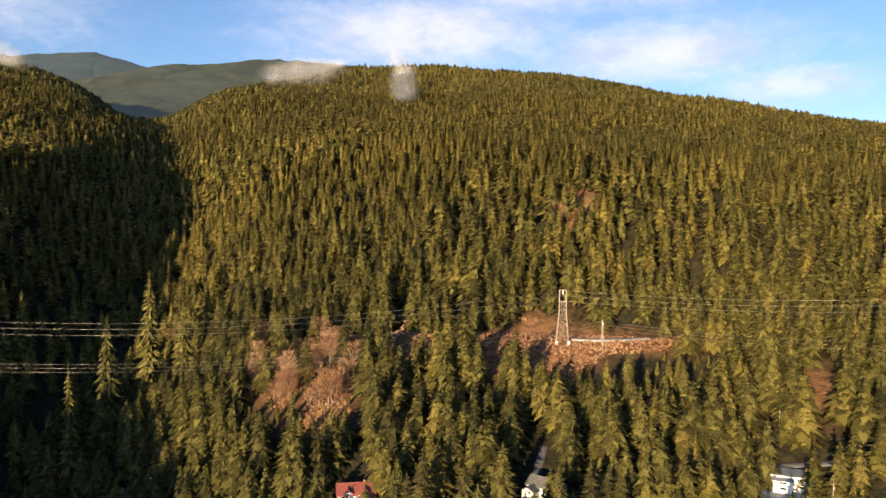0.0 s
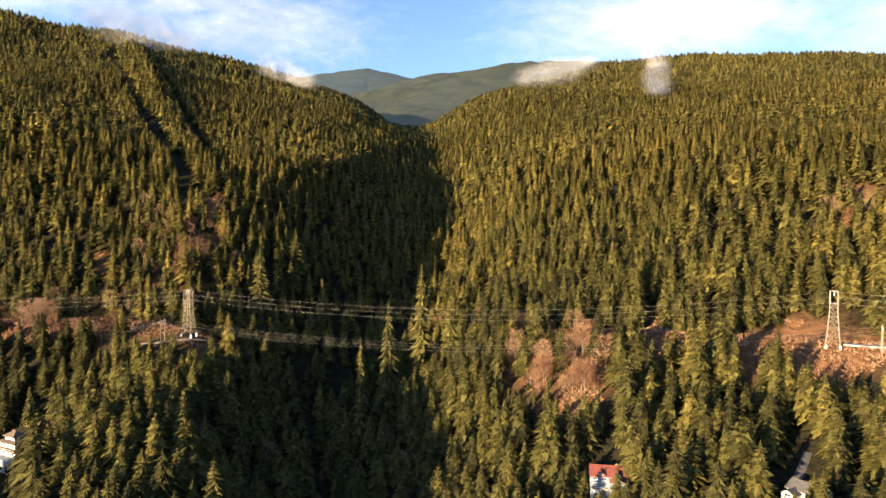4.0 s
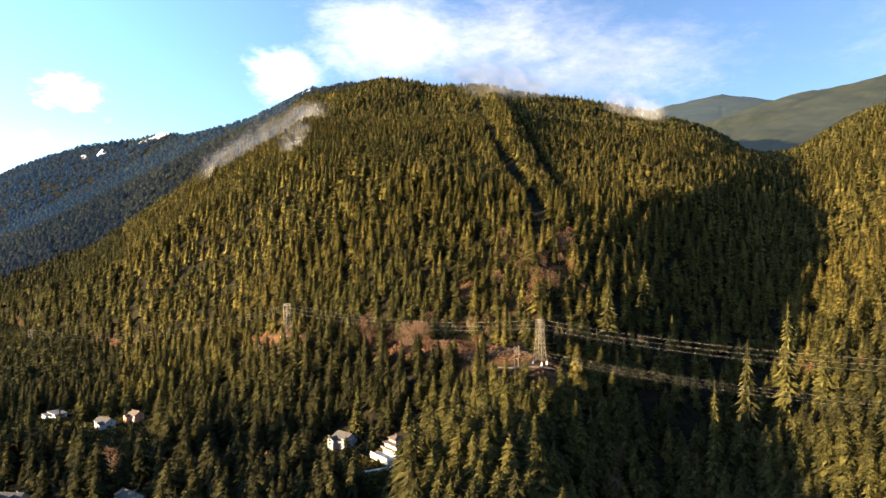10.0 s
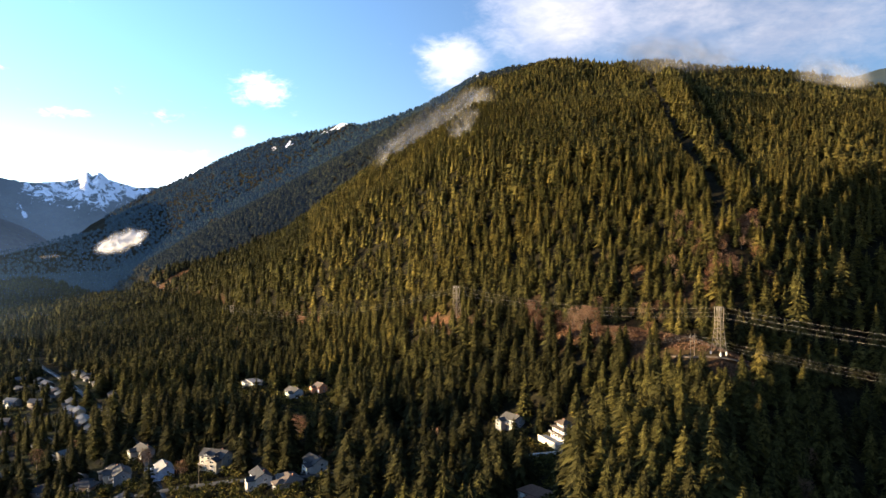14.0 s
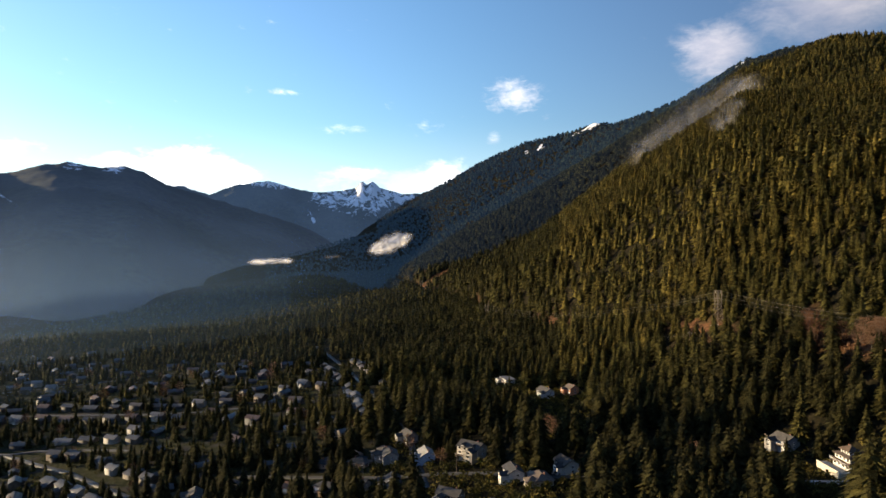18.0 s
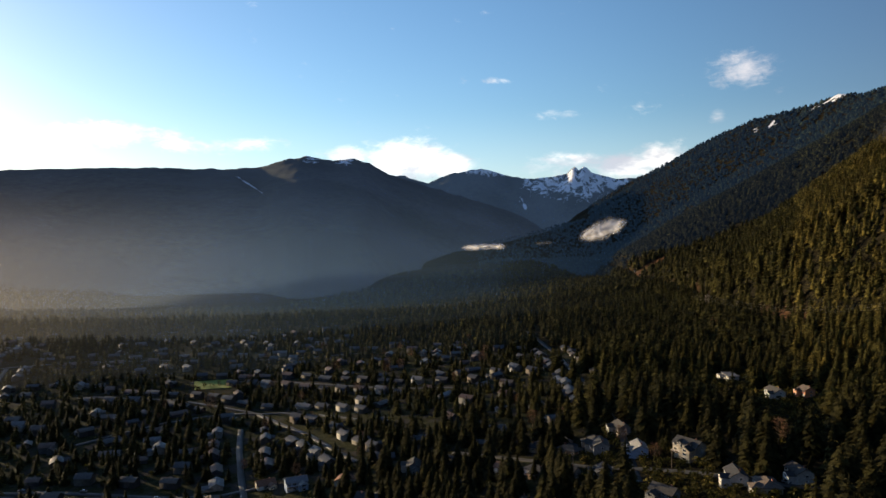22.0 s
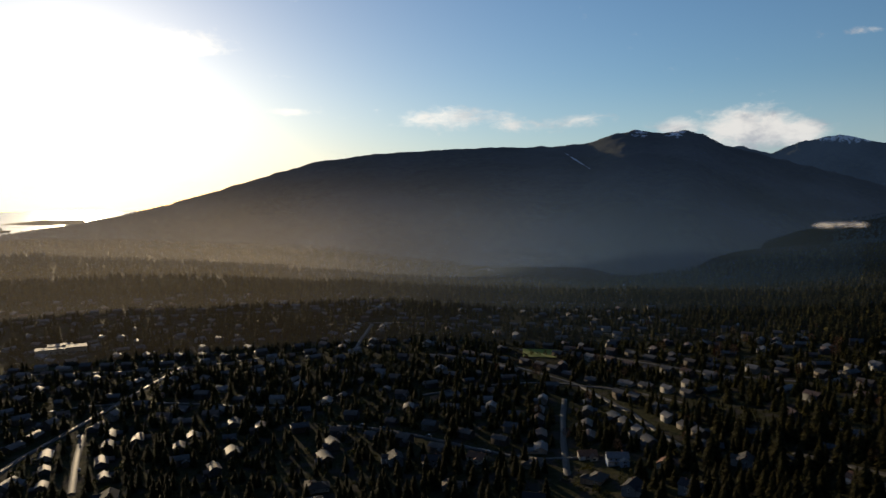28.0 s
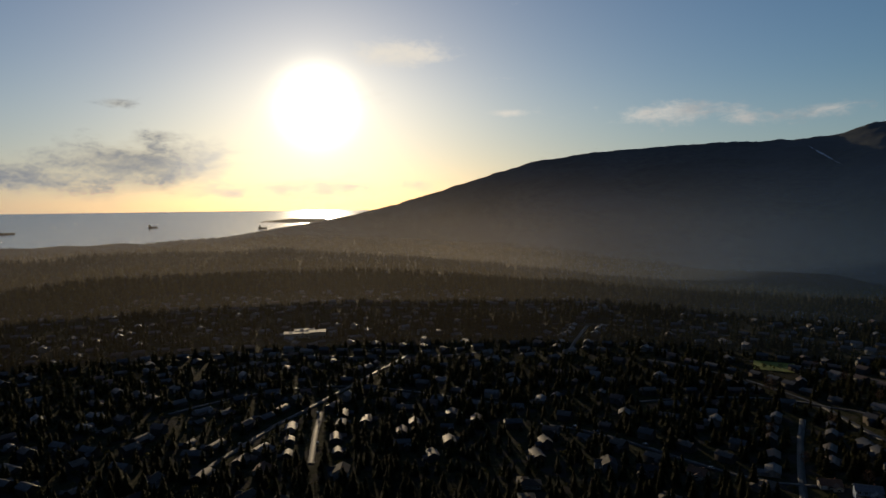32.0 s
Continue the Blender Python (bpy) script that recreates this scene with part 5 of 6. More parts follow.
def insulator_string(bm, x, top, discs, pitch, wide, narrow):
    """A turned string of porcelain discs, hanging from top."""
    rings = []
    for i in range(discs):
        for z, q in ((top - i * pitch, narrow * 0.5), (top - i * pitch - pitch * 0.2, wide), (top - i * pitch - pitch * 0.7, narrow)):
            rings.append([bm.verts.new((x + q * math.cos(j * math.pi / 4), q * math.sin(j * math.pi / 4), z)) for j in range(8)])
    for a, b in zip(rings, rings[1:]):
        for j in range(8):
            bm.faces.new((a[j], a[(j + 1) % 8], b[(j + 1) % 8], b[j]))
    bm.faces.new(rings[0][::-1]), bm.faces.new(rings[-1])


def pylon():
    tower = tagged(new("transmission_tower"), "galvanised steel lattice power pylon on a cleared bench", "pylon", "pylons of the power line")
    H = 26.0

    def half(z):
        return 3.0 + (1.75 - 3.0) * min(1.0, z / 15.0)
    levels = [0, 4.2, 7.8, 11, 13.2, 15.4, 17.6, 19.5]
    corners = [(-1, -1), (1, -1), (1, 1), (-1, 1)]
    for sx, sy in corners:
        bm = bmesh.new()
        for z0, z1 in ((-1, 15), (15, H - 0.5)):
            bar(bm, (sx * half(z0), sy * half(z0), z0), (sx * half(z1), sy * half(z1), z1), 0.24)
        part("leg", bm, MAT["steel"], tower)
        bm = bmesh.new()
        block(bm, sx * half(0) - 0.45, sy * half(0) - 0.45, -2, sx * half(0) + 0.45, sy * half(0) + 0.45, 0.15, 0.05)
        part("footing", bm, MAT["concrete"], tower)
    for z0, z1 in zip(levels, levels[1:]):
        for i in range(4):
            (ax, ay), (bx, by) = corners[i], corners[(i + 1) % 4]
            bm = bmesh.new()
            h0, h1 = half(z0), half(z1)
            bar(bm, (ax * h0, ay * h0, z0), (bx * h1, by * h1, z1), 0.075), bar(bm, (bx * h0, by * h0, z0), (ax * h1, ay * h1, z1), 0.075)
            bar(bm, (ax * h1, ay * h1, z1), (bx * h1, by * h1, z1), 0.12)
            part("brace", bm, MAT["steel"], tower)
    # the open head frame that holds the three conductors
    for z, w in ((19.5, 2.3), (25.5, 2.3)):
        bm = bmesh.new()
        for y in (-1.55, 1.55):
            bar(bm, (-w, y, z), (w, y, z), 0.20)
        for x in (-w, 0, w):
            bar(bm, (x, -1.55, z), (x, 1.55, z), 0.14)
        part("crossarm", bm, MAT["steel"], tower)
    for x in (-2.3, 0, 2.3):
        for y in (-1.55, 1.55):
            bm = bmesh.new()
            bar(bm, (x, y, 19.5), (x, y, 25.5), 0.15)
            part("post", bm, MAT["steel"], tower)
        bm = bmesh.new()
        insulator_string(bm, x, 25.3, 6, 0.35, 0.22, 0.10)
        part("insulator", bm, MAT["concrete"], tower)
    return tower


def pole_frame():
    pole = tagged(new("utility_pole"), "pair of weathered wooden power poles with a crossarm", "pole", "wooden poles of the power line")
    for x in (-2.0, 2.0):
        bm = bmesh.new()
        tapered(bm, (x, 0, -1.5), (x, 0, 13.5), 0.24, 0.16, 8)
        part("post", bm, MAT["timber"], pole)
    bm = bmesh.new()
    bar(bm, (-3.6, 0, 12.4), (3.6, 0, 12.4), 0.28), bar(bm, (-2, 0.1, 9), (2, 0.1, 12.2), 0.14), bar(bm, (2, 0.1, 9), (-2, 0.1, 12.2), 0.14)
    part("crossarm", bm, MAT["timber"], pole)
    for x in (-3.2, 0, 3.2):
        bm = bmesh.new()
        insulator_string(bm, x, 12.35, 4, 0.25, 0.18, 0.08)
        part("insulator", bm, MAT["concrete"], pole)
    return pole


def cable(a, b, sag, thick, label):
    cu = bpy.data.curves.new("power_cable", "CURVE")
    cu.dimensions, cu.bevel_depth, cu.bevel_resolution = "3D", thick, 1
    sp = cu.splines.new("POLY")
    n = 28
    sp.points.add(n)
    for i in range(n + 1):
        t = i / n
        p = Vector(a).lerp(Vector(b), t)
        sp.points[i].co = (p.x, p.y, p.z - sag * 4 * t * (1 - t), 1)
    cu.materials.append(MAT["wire"])
    tagged(new("power_cable", cu), label, "cable", "cables of the power line")


def build_line():
    tower, pole = pylon(), pole_frame()
    first = True
    heads, poles = [], []
    for i, (a, r) in enumerate(LINE):
        prev, nxt = polar(*LINE[max(0, i - 1)]), polar(*LINE[min(len(LINE) - 1, i + 1)])
        turn = math.atan2(nxt[1] - prev[1], nxt[0] - prev[0]) + math.pi / 2
        for kind, (aa, rr) in (("t", (a, r)), ("p", (a - (3.0 if a < 0 else -1.9), r - 4))):
            x, y = polar(aa, rr)
            z = z_at(x, y) + 0.2
            m = Matrix.Translation((x, y, z)) @ Matrix.Rotation(turn, 4, "Z")
            src = tower if kind == "t" else pole
            if first:
                src.matrix_basis = m
            else:
                copy_thing(src, m)
            c, s = math.cos(turn), math.sin(turn)
            if kind == "t":
                heads.append([(x + c * q, y + s * q, z + 25.0 - 0.9 * (q + 2.6)) for q in (-2.6, 0, 2.6)])
            else:
                poles.append([(x + c * q, y + s * q, z + 12.2 - 0.35 * (q + 3.2)) for q in (-3.2, 0, 3.2)])
        first = False
    for j in range(len(LINE) - 1):
        span = math.dist(heads[j][0], heads[j + 1][0])
        for q in range(3):
            cable(heads[j][q], heads[j + 1][q], span * 0.030, 0.045, "bright steel power cable sagging between pylons")
            cable(poles[j][q], poles[j + 1][q], span * 0.034, 0.032, "thin power cable sagging between wooden poles")


build_line()


def street_pole(az, el):
    x, y, z = spot(az, el)
    ob = tagged(new("utility_pole"), "single wooden utility pole with a short crossarm", "pole", "street poles")
    ob.matrix_basis = Matrix.Translation((x, y, z))
    bm = bmesh.new()
    tapered(bm, (0, 0, -1), (0, 0, 11.5), 0.18, 0.12, 8)
    part("post", bm, MAT["timber"], ob)
    bm = bmesh.new()
    bar(bm, (-1.1, 0, 10.7), (1.1, 0, 10.7), 0.16)
    part("crossarm", bm, MAT["timber"], ob)
    bm = bmesh.new()
    tapered(bm, (0.35, 0, 8.6), (0.35, 0, 9.7), 0.25, 0.25, 10)
    part("transformer", bm, MAT["steel"], ob)
    return ob


for az, el in ((-35.4, -14.4), (46.6, -15.9), (-38.6, -18.6), (70.5, -18.8), (78.2, -19.5)):
    street_pole(az, el)

# ---------------------------------------------------------------- forest
build_forest()


def twig_crown(seed, count=240):
    """Bare twigs of a leafless tree: thin slivers that fan upward."""
    g = np.random.default_rng(seed)
    v, f = [], []
    for i in range(count):
        h = g.uniform(0.28, 0.92)
        a = g.uniform(0, 6.28)
        spread = 0.30 * math.sin(math.pi * min(1, (h - 0.15) / 0.85)) ** 0.7 * g.uniform(0.25, 1.0)
        x, y = math.cos(a) * spread, math.sin(a) * spread
        ln = g.uniform(0.07, 0.17)
        d = Vector((math.cos(a) * 0.7 + g.uniform(-.4, .4), math.sin(a) * 0.7 + g.uniform(-.4, .4), g.uniform(0.4, 1.2))).normalized() * ln
        s = Vector((g.uniform(-1, 1), g.uniform(-1, 1), g.uniform(-1, 1))).normalized() * g.uniform(0.003, 0.0065)
        b = len(v)
        v += [(x - s.x, y - s.y, h - s.z), (x + s.x, y + s.y, h + s.z), (x + d.x, y + d.y, h + d.z)]
        f.append((b, b + 1, b + 2))
    return np.array(v), np.array(f)


def twig_colour(own):
    def colour(k):
        t = k.n("ShaderNodeObjectInfo").outputs["Random"] if own else k.n("ShaderNodeAttribute", attr="tint").outputs["Fac"]
        isle = k.n("ShaderNodeNewGeometry").outputs["Random Per Island"]
        c = k.mix(k.ramp(t, 0.1, 0.9), (0.105, 0.050, 0.026), (0.185, 0.112, 0.066))
        return k.mix(isle, k.mix(1.0, c, (0.6, 0.6, 0.6), "MULTIPLY"), k.mix(1.0, c, (1.25, 1.2, 1.15), "MULTIPLY"))
    return colour


MAT["twigs"] = material("bare_twigs", twig_colour(True), 0.9, spec=0.1)
MAT["bracken"] = material("bracken", twig_colour(False), 0.9, spec=0.1)


def bare_trees():
    kinds = []
    for i, tall in enumerate((13.0, 16.0, 10.0)):
        tree = tagged(new("bare_tree"), "leafless reddish-brown alder with fine bare twigs", "tree", "bare deciduous trees")
        g = random.Random(i)
        bm = bmesh.new()
        tapered(bm, (0, 0, -1), (0, 0, tall * 0.45), 0.22, 0.14, 6)
        for j in range(7):
            a = j * 0.9 + g.uniform(0, 0.5)
            z = tall * g.uniform(0.22, 0.45)
            tapered(bm, (0, 0, z), (math.cos(a) * tall * 0.17, math.sin(a) * tall * 0.17, z + tall * g.uniform(0.25, 0.42)), 0.10, 0.03, 5)
        part("trunk", bm, MAT["bark"], tree)
        v, f = twig_crown(i + 50, 760)
        part("crown", raw(v * tall, f), MAT["twigs"], tree)
        kinds.append(tree)
    spots = []
    for az0, az1, r0, r1, n in ( (44, 52, 330, 420, 8), (62, 84, 380, 560, 18),
                                (84, 112, 450, 900, 40), (66, 72, 820, 1000, 14), (8, 24, 300, 470, 30)):
        for _ in range(n):
            spots.append((rng.uniform(az0, az1), rng.uniform(r0, r1)))
    # alders on the cut slopes: headings and angles
    for az0, az1, e0, e1, n in ((-4.5, 4.5, -14, -9, 62), (26, 33, -4.6, 1.0, 52), (33, 44, -8.6, -6, 30), (5, 10, -13, -8, 16), (-21.5, -19.5, -0.8, 1.8, 8)):
        for _ in range(n):
            x, y, _ = spot(rng.uniform(az0, az1), rng.uniform(e0, e1))
            spots.append((math.degrees(math.atan2(-x, y)), math.hypot(x, y)))
    for i, (a, r) in enumerate(spots):
        x, y = polar(a, r)
        m = Matrix.Translation((x, y, z_at(x, y) - 0.2)) @ Matrix.Rotation(float(rng.uniform(0, 6.28)), 4, "Z")
        ob = copy_thing(kinds[i % 3], m) if i >= 3 else kinds[i]
        if i < 3:
            ob.matrix_basis = m
        s = float(rng.uniform(0.6, 1.05))
        ob.scale = (s * 1.15, s * 1.15, s)


bare_trees()


def clump(seed, n=14):
    g = np.random.default_rng(seed)
    v, f = [], []
    for i in range(n):
        a = g.uniform(0, 6.28)
        r = g.uniform(0, 0.4)
        x, y = math.cos(a) * r, math.sin(a) * r
        b = len(v)
        w = g.uniform(0.08, 0.2)
        v += [(x - math.sin(a) * w, y + math.cos(a) * w, -0.1), (x + math.sin(a) * w, y - math.cos(a) * w, -0.1), (x * 1.9 + g.uniform(-.2, .2), y * 1.9 + g.uniform(-.2, .2), g.uniform(0.35, 1.0))]
        f.append((b, b + 1, b + 2))
    return np.array(v), np.array(f)


def leafy(seed, n=26):
    """A garden shrub: many small leaf clumps on an uneven dome."""
    g = np.random.default_rng(seed)
    v, f = [], []
    for i in range(n):
        a, h = g.uniform(0, 6.28), g.uniform(0.1, 1.0)
        q = 0.55 * math.sqrt(max(0.05, 1 - (h - 0.35) ** 2 * 2.2)) * g.uniform(0.7, 1.1)
        c = np.array((math.cos(a) * q, math.sin(a) * q, h))
        d = g.normal(0, 0.17, (3, 3))
        b = len(v)
        v += [tuple(c + d[0]), tuple(c + d[1]), tuple(c + d[2])]
        f.append((b, b + 1, b + 2))
    return np.array(v), np.array(f)


def low_growth():
    out = []
    for az0, az1, r0, r1, n in ((-34, 4, 290, 420, 16000), (24, 48, 380, 540, 14000), (48, 80, 480, 1600, 9000)):
        x, y, az, r = scatter(n, az0, az1, r0, r1)
        ok = (clearing(x, y) > 0.35) & (road_distance(x, y) > 4)
        out.append((x[ok], y[ok]))
    x, y = (np.concatenate([o[i] for o in out]) for i in range(2))
    n = len(x)
    pick, tint, turn = rng.integers(0, 4, n), np.clip(0.5 + 0.5 * fbm(x, y, 25, 3, 99) + rng.normal(0, 0.2, n), 0, 1), rng.uniform(0, 6.28, n)
    size = rng.uniform(0.6, 1.6, n)
    z = height(x, y)
    batches = [(*clump(600 + i), x[pick == i], y[pick == i], z[pick == i], size[pick == i] * 1.3, size[pick == i], turn[pick == i], tint[pick == i], 0) for i in range(4)]
    tagged(stuff_mesh("bracken", batches, [MAT["bracken"]]), "reddish-brown dead bracken and brush under the power line", "brush", kind="stuff")
    # garden shrubs round the houses
    x, y, az, r = scatter(6000, 58, 176, 280, 900)
    ok = ((town(x, y) > 0.3) | (house_distance(x, y) < 22)) & (road_distance(x, y) > 5) & (house_distance(x, y) > 8)
    px, py = polar(43.5, 365)
    x2, y2 = px + rng.normal(0, 14, 160), py + rng.normal(0, 12, 160)
    ok2 = (house_distance(x2, y2) > 9) & (road_distance(x2, y2) > 4)
    x3, y3, _, _ = scatter(16000, 36, 80, 230, 700)
    ok3 = open_ground(x3, y3) & (house_distance(x3, y3) > 9) & (road_distance(x3, y3) > 4)
    x, y = np.concatenate([x[ok], x2[ok2], x3[ok3]]), np.concatenate([y[ok], y2[ok2], y3[ok3]])
    n = len(x)
    pick, tint, turn, size = rng.integers(0, 4, n), rng.random(n), rng.uniform(0, 6.28, n), rng.uniform(1.2, 4.5, n)
    z = height(x, y)
    batches = [(*leafy(700 + i), x[pick == i], y[pick == i], z[pick == i], size[pick == i], size[pick == i] * 0.9, turn[pick == i], tint[pick == i], 0) for i in range(4)]
    tagged(stuff_mesh("garden_shrubs", batches, [MAT["forest"]]), "clipped hedges and shrubs in the gardens", "shrubs", kind="stuff")


low_growth()

# ---------------------------------------------------------------- cars


def car():
    ob = tagged(new("car"), "parked passenger car at the roadside", "car", "parked cars")
    bm = bmesh.new()
    block(bm, -2.2, -0.88, 0.3, 2.2, 0.88, 0.95, 0.14)
    part("body", bm, PAINTS["pale"], ob)
    bm = bmesh.new()
    vs = block(bm, -1.4, -0.78, 0.93, 1.0, 0.78, 1.48)
    for v in vs:
        if v.co.z > 1.2:
            v.co.x *= 0.72
            v.co.y *= 0.86
    part("cabin", bm, MAT["glass"], ob)
    for x in (-1.4, 1.4):
        for y in (-0.82, 0.82):
            bm = bmesh.new()
            tapered(bm, (x, y - 0.11, 0.33), (x, y + 0.11, 0.33), 0.33, 0.33, 12)
            part("wheel", bm, MAT["asphalt"], ob)
    return ob


def park_cars():
    src, g, first = car(), random.Random(3), True
    for line in ROADS:
        for (ax, ay), (bx, by) in zip(line, line[1:]):
            if math.hypot(ax, ay) > 560 or g.random() < 0.55:
                continue
            t = g.random()
            ln = math.hypot(bx - ax, by - ay)
            side = g.choice((-2.6, 2.6))
            x, y = ax + (bx - ax) * t - (by - ay) / ln * side, ay + (by - ay) * t + (bx - ax) / ln * side
            m = Matrix.Translation((x, y, z_at(x, y) + 0.42)) @ Matrix.Rotation(math.atan2(by - ay, bx - ax), 4, "Z")
            if first:
                src.matrix_basis, first = m, False
            else:
                copy_thing(src, m)


park_cars()

# ---------------------------------------------------------------- sea and ships


def sea():
    a, q = np.meshgrid(np.arange(139, 190, 0.5), np.linspace(0, 1, 90))
    r = np.interp(a, COAST_AZ, COAST_R) + 20
    r = r + (4930 - r) * q
    x, y = polar(a, r)
    z = -6 + 84 * ((r - 1900) / 3030) ** 2

    def shine(k):
        return k.mix(k.ramp(k.noise(0.004, 4, 0.6, place_of(k)), 0.3, 0.7), (0.10, 0.12, 0.14), (0.16, 0.18, 0.20))
    mat = material("sea_water", shine, 0.22, bump=(0.05, 0.5, 3.0), spec=0.6)
    tagged(grid_mesh("water", x, y, z, mat), "calm grey sea glittering under the low sun", "sea", kind="structure")
    for az, r, ln in ((165.2, 3300, 75), (155.6, 3500, 42), (147.5, 3300, 40)):
        sx, sy = polar(az, r)
        ship = tagged(new("cargo_ship"), "dark cargo ship at anchor on the grey sea", "ship", "ships at anchor")
        ship.matrix_basis = Matrix.Translation((sx, sy, -6 + 84 * ((r - 1900) / 3030) ** 2)) @ Matrix.Rotation(radians(az + 8), 4, "Z")
        bm = bmesh.new()
        vs = block(bm, -ln / 2, -5, -2, ln / 2, 5, 7)
        for v in vs:
            if v.co.z < 0:
                v.co.x *= 0.88
        part("hull", bm, MAT["asphalt"], ship)
        bm = bmesh.new()
        block(bm, -ln / 2 + 3, -4, 7, -ln / 2 + 12, 4, 17, 0.3)
        part("bridge", bm, MAT["concrete"], ship)
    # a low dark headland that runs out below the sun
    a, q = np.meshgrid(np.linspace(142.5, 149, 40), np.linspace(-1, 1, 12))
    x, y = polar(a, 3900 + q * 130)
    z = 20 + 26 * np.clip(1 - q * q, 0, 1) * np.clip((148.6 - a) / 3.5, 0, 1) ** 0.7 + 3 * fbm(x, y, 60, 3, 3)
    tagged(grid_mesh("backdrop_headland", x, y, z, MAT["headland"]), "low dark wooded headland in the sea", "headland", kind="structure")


# warm haze under the sun, put into the headland as glow
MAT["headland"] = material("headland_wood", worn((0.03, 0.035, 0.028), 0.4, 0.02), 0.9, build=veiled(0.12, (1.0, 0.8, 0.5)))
sea()

# ---------------------------------------------------------------- mist


def mist_material(name, pale, cover):
    """Moist air that scatters the light; pale: how much of it, cover: how far it hides what lies behind."""
    mat = bpy.data.materials.new(name)
    mat.use_nodes = True
    k = Nodes(mat.node_tree)
    p = place_of(k)
    at = k.n("ShaderNodeAttribute", attr="thick").outputs["Fac"]
    # fibres drawn out along the bank
    way = k.n("ShaderNodeCombineXYZ")
    for i, key in enumerate(("along", "over")):
        k.link(k.n("ShaderNodeAttribute", attr=key).outputs["Fac"], way.inputs[i])
    n = k.math("MULTIPLY_ADD", k.noise(1.0, 5, 0.55, way.outputs[0], 0.6), 0.7, k.math("MULTIPLY", k.noise(0.02, 4, 0.6, p, 0.4), 0.3))
    a = k.math("MULTIPLY", k.ramp(k.math("ADD", at, k.math("MULTIPLY", k.math("SUBTRACT", n, 0.5), 1.7)), 0.12, 1.35), cover)
    d, t, m0, clear, m = (k.n(s) for s in ("ShaderNodeBsdfDiffuse", "ShaderNodeBsdfTranslucent", "ShaderNodeMixShader", "ShaderNodeBsdfTransparent", "ShaderNodeMixShader"))
    tone = (pale, pale, pale * 1.05)
    k.link(tone, d.inputs[0]), k.link(tone, t.inputs[0])
    m0.inputs[0].default_value = 0.5
    k.link(d.outputs[0], m0.inputs[1]), k.link(t.outputs[0], m0.inputs[2])
    k.link(a, m.inputs[0]), k.link(clear.outputs[0], m.inputs[1]), k.link(m0.outputs[0], m.inputs[2])
    end = k.n("ShaderNodeOutputMaterial")
    k.link(m.outputs[0], end.inputs["Surface"])
    return mat


MAT["mist"], MAT["fog"] = mist_material("mist", 0.36, 0.36), mist_material("fog", 0.80, 0.55)


def mist(label, line, width, layers=2, weight=1.0, seed=0, mat="mist"):
    """A torn bank of mist along a line of (heading, distance, angle); width in metres across."""
    pts = np.array([(*polar(a, r), EYE_Z + r * math.tan(radians(e))) for a, r, e in line])
    t = np.linspace(0, 1, len(pts))
    u = np.linspace(0, 1, 46)
    c = np.stack([np.interp(u, t, pts[:, i]) for i in range(3)], 1)
    d = np.gradient(c, axis=0)
    d /= np.linalg.norm(d, axis=1)[:, None]
    view = c - np.array([0, 0, EYE_Z])
    view /= np.linalg.norm(view, axis=1)[:, None]
    across = np.cross(d, view)
    across /= np.linalg.norm(across, axis=1)[:, None]
    bank = tagged(new("mist_bank"), label, "mist", "mist banks on the slopes")
    for layer in range(layers):
        v = np.linspace(-1, 1, 22)
        U, V = np.meshgrid(u, v, indexing="ij")
        wob = fbm(U * 900, V * 300, 160, 4, seed + layer * 7)
        w = width * (0.75 + 0.5 * fbm(U * 900 + 77, V * 0, 260, 3, seed + 3 + layer)) * np.clip(np.sin(np.pi * (0.06 + 0.88 * U)), 0, 1) ** 0.5
        pos = c[:, None, :] + across[:, None, :] * (V * w)[..., None] - view[:, None, :] * (layer * 22 + 16 * wob + 26 * (1 - V * V))[..., None]
        fade = np.clip(1 - V * V, 0, 1) ** 1.5 * np.clip(np.minimum(U, 1 - U) * 5, 0, 1)
        ln = float(np.linalg.norm(np.diff(c, axis=0), axis=1).sum())
        attrs = (("thick", (fade * weight).ravel()), ("along", (U * ln / 110 + seed * 9.1 + layer * 3.7).ravel()), ("over", (V * width / 38 + U * 1.5 + layer * 1.9).ravel()))
        ob = grid_mesh("wisp", pos[..., 0], pos[..., 1], pos[..., 2], MAT[mat], attrs=attrs)
        ob.parent = bank
    return bank


def drift(label, line, width, layers, weight, seed, ahead=110.0):
    """A mist bank along (heading, angle) that hangs a little off the slope, or over the crest."""
    out = []
    for az, el in line:
        x, y, z = spot(az, min(el, 1.0) if el < 1 else el - 0.3)
        r = math.hypot(x, y)
        out.append((az, (r if r > 400 else 1850) - ahead, el))
    top = [r for _, r, _ in out]
    mean = sum(top) / len(top)
    return mist(label, [(a, 0.5 * (r + mean), e) for a, r, e in out], width, layers, weight, seed)


drift("long torn wisp of white mist in a recess of the mountain", [(57.2, 5.0), (55.4, 6.6), (52.8, 8.4), (50.6, 9.9), (48.6, 11.2), (46.4, 12.0)], 62, 3, 0.85, 1)
drift("wisp of mist hanging below a longer bank", [(50.4, 7.8), (49.4, 9.2), (48.3, 10.6)], 46, 2, 0.7, 2)
drift("steaming patch of cloud on the ridge crest", [(4.5, 11.2), (1.5, 11.6), (-1.5, 12.2), (-4.0, 12.9)], 60, 3, 0.75, 3, 240)
drift("column of white mist rising from the wooded crest", [(-7.4, 9.4), (-7.6, 10.6), (-7.6, 12.0), (-6.4, 14.4)], 46, 3, 0.85, 4, 240)
drift("grey cloud veil resting on the summit", [(38, 14.4), (34.5, 14.2), (31, 13.6), (27.5, 13.0)], 70, 3, 0.75, 5, 240)
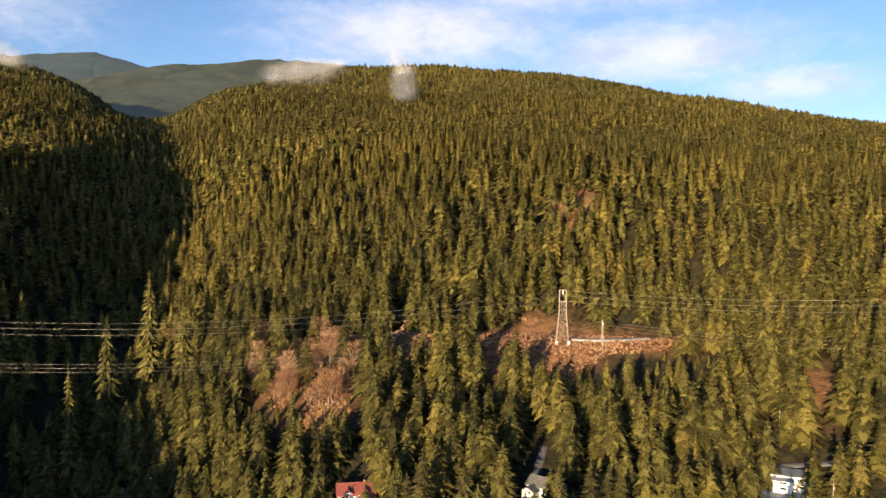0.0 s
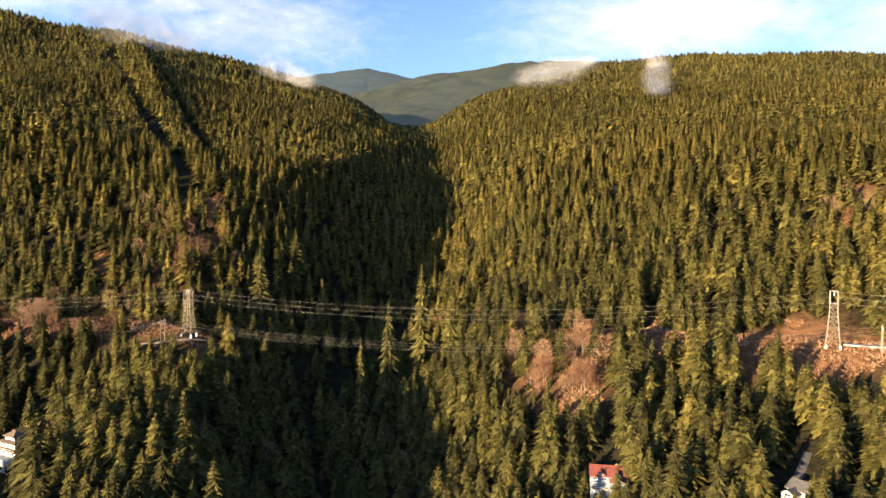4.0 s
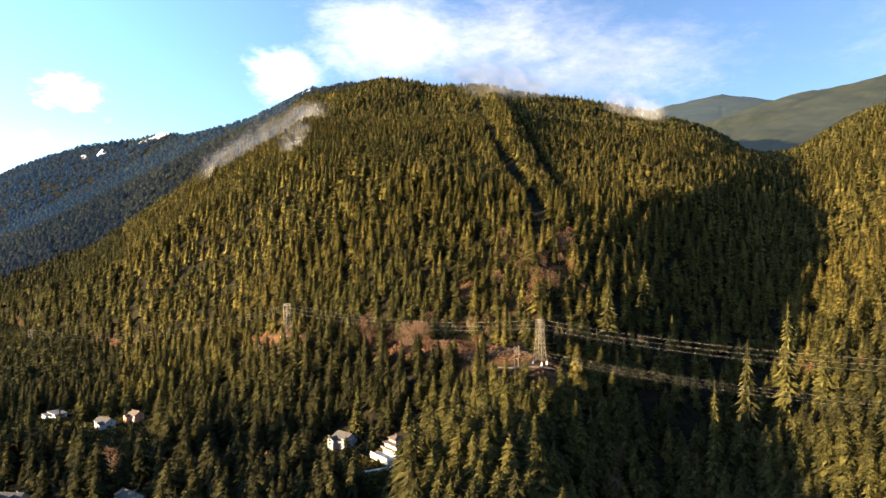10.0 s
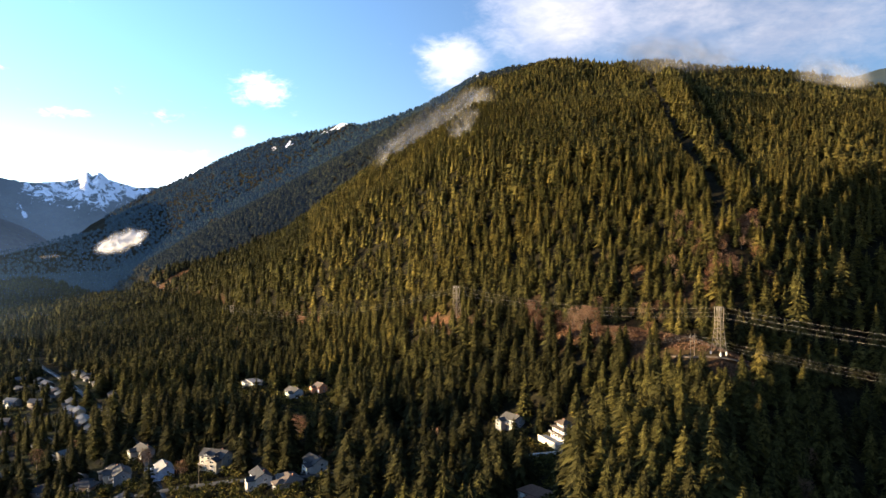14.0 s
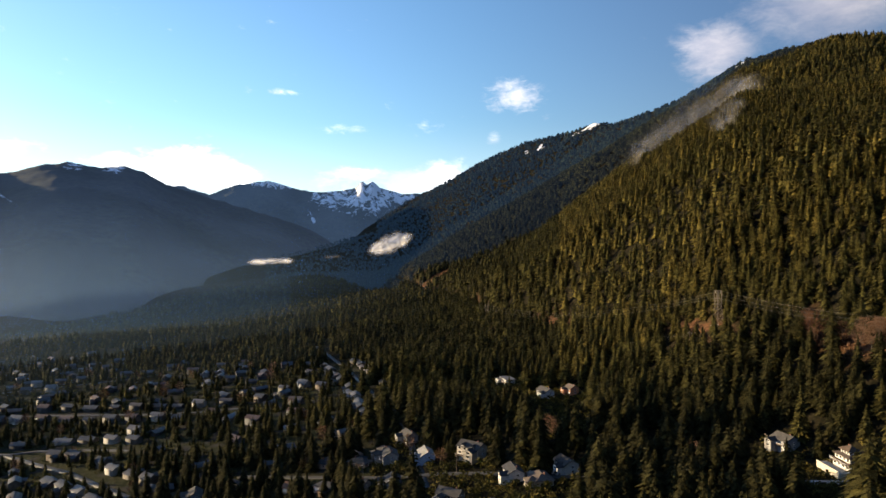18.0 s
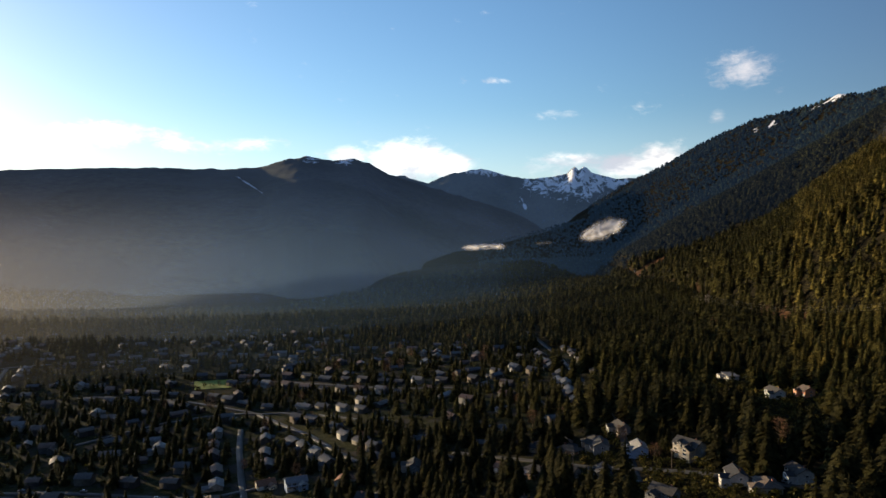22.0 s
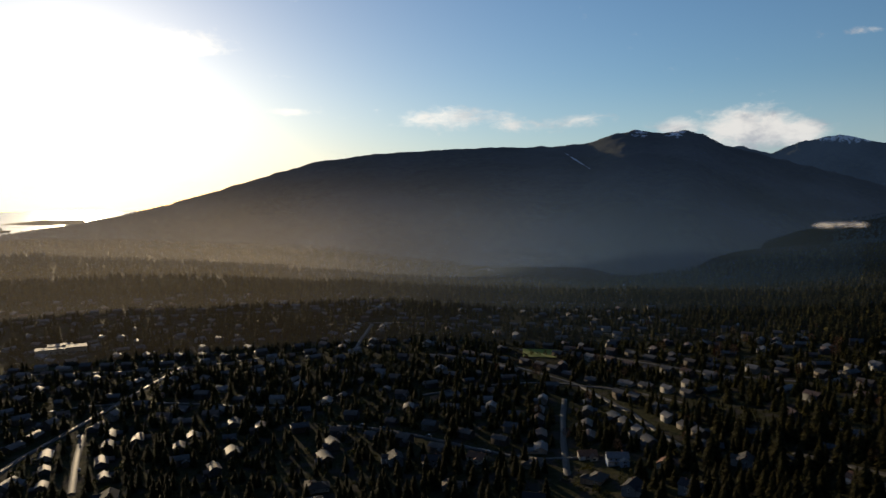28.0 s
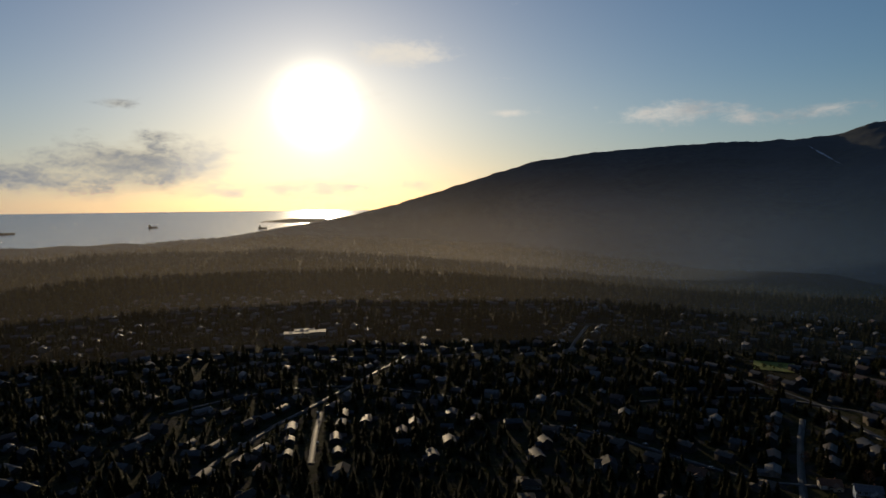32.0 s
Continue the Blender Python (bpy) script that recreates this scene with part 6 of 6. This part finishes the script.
drift("thin grey veil drifting off the shoulder", [(25, 12.4), (22, 11.5), (19, 10.6)], 60, 3, 0.7, 6, 240)
mist("bright low bank of fog at the valley's end", [(77.9, 1420, -1.15), (76.6, 1420, -0.75), (75.5, 1420, -0.35), (74.0, 1420, 0.25)], 24, 5, 1.15, 7, "fog")
mist("thin flat fog bank over the valley floor", [(87.6, 1650, -1.95), (85.4, 1650, -1.85), (83.4, 1650, -1.8)], 15, 3, 1.1, 8, "fog")
mist("small fog patch over the valley floor", [(81.4, 1650, -1.6), (80.6, 1650, -1.55), (79.9, 1650, -1.5)], 9, 2, 0.7, 9)


def haze_material():
    """Translucent sheet added to stand for thin moist air that scatters the low sun."""
    mat = bpy.data.materials.new("valley_haze")
    mat.use_nodes = True
    k = Nodes(mat.node_tree)
    at = k.n("ShaderNodeAttribute", attr="thick").outputs["Fac"]
    a = k.math("MULTIPLY", at, k.ramp(k.noise(0.002, 4, 0.5, place_of(k)), 0.25, 0.75, 0.75, 1.2))
    t, clear, m = (k.n(s) for s in ("ShaderNodeBsdfTranslucent", "ShaderNodeBsdfTransparent", "ShaderNodeMixShader"))
    sep = k.n("ShaderNodeSeparateXYZ")
    k.link(place_of(k), sep.inputs[0])
    # bluer away from the sun's side: the scattering is put into the colour
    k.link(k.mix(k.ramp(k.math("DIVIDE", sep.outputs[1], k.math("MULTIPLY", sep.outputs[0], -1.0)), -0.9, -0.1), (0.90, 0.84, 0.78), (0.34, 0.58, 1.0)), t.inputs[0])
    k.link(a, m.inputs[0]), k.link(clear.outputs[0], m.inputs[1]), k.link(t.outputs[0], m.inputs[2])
    end = k.n("ShaderNodeOutputMaterial")
    k.link(m.outputs[0], end.inputs["Surface"])
    return mat


MAT["haze"] = haze_material()


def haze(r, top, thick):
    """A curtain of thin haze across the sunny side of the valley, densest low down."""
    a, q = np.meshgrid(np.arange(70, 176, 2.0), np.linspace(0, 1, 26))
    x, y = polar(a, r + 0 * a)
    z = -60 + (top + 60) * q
    # thickest below the sun, standing in for its glare too
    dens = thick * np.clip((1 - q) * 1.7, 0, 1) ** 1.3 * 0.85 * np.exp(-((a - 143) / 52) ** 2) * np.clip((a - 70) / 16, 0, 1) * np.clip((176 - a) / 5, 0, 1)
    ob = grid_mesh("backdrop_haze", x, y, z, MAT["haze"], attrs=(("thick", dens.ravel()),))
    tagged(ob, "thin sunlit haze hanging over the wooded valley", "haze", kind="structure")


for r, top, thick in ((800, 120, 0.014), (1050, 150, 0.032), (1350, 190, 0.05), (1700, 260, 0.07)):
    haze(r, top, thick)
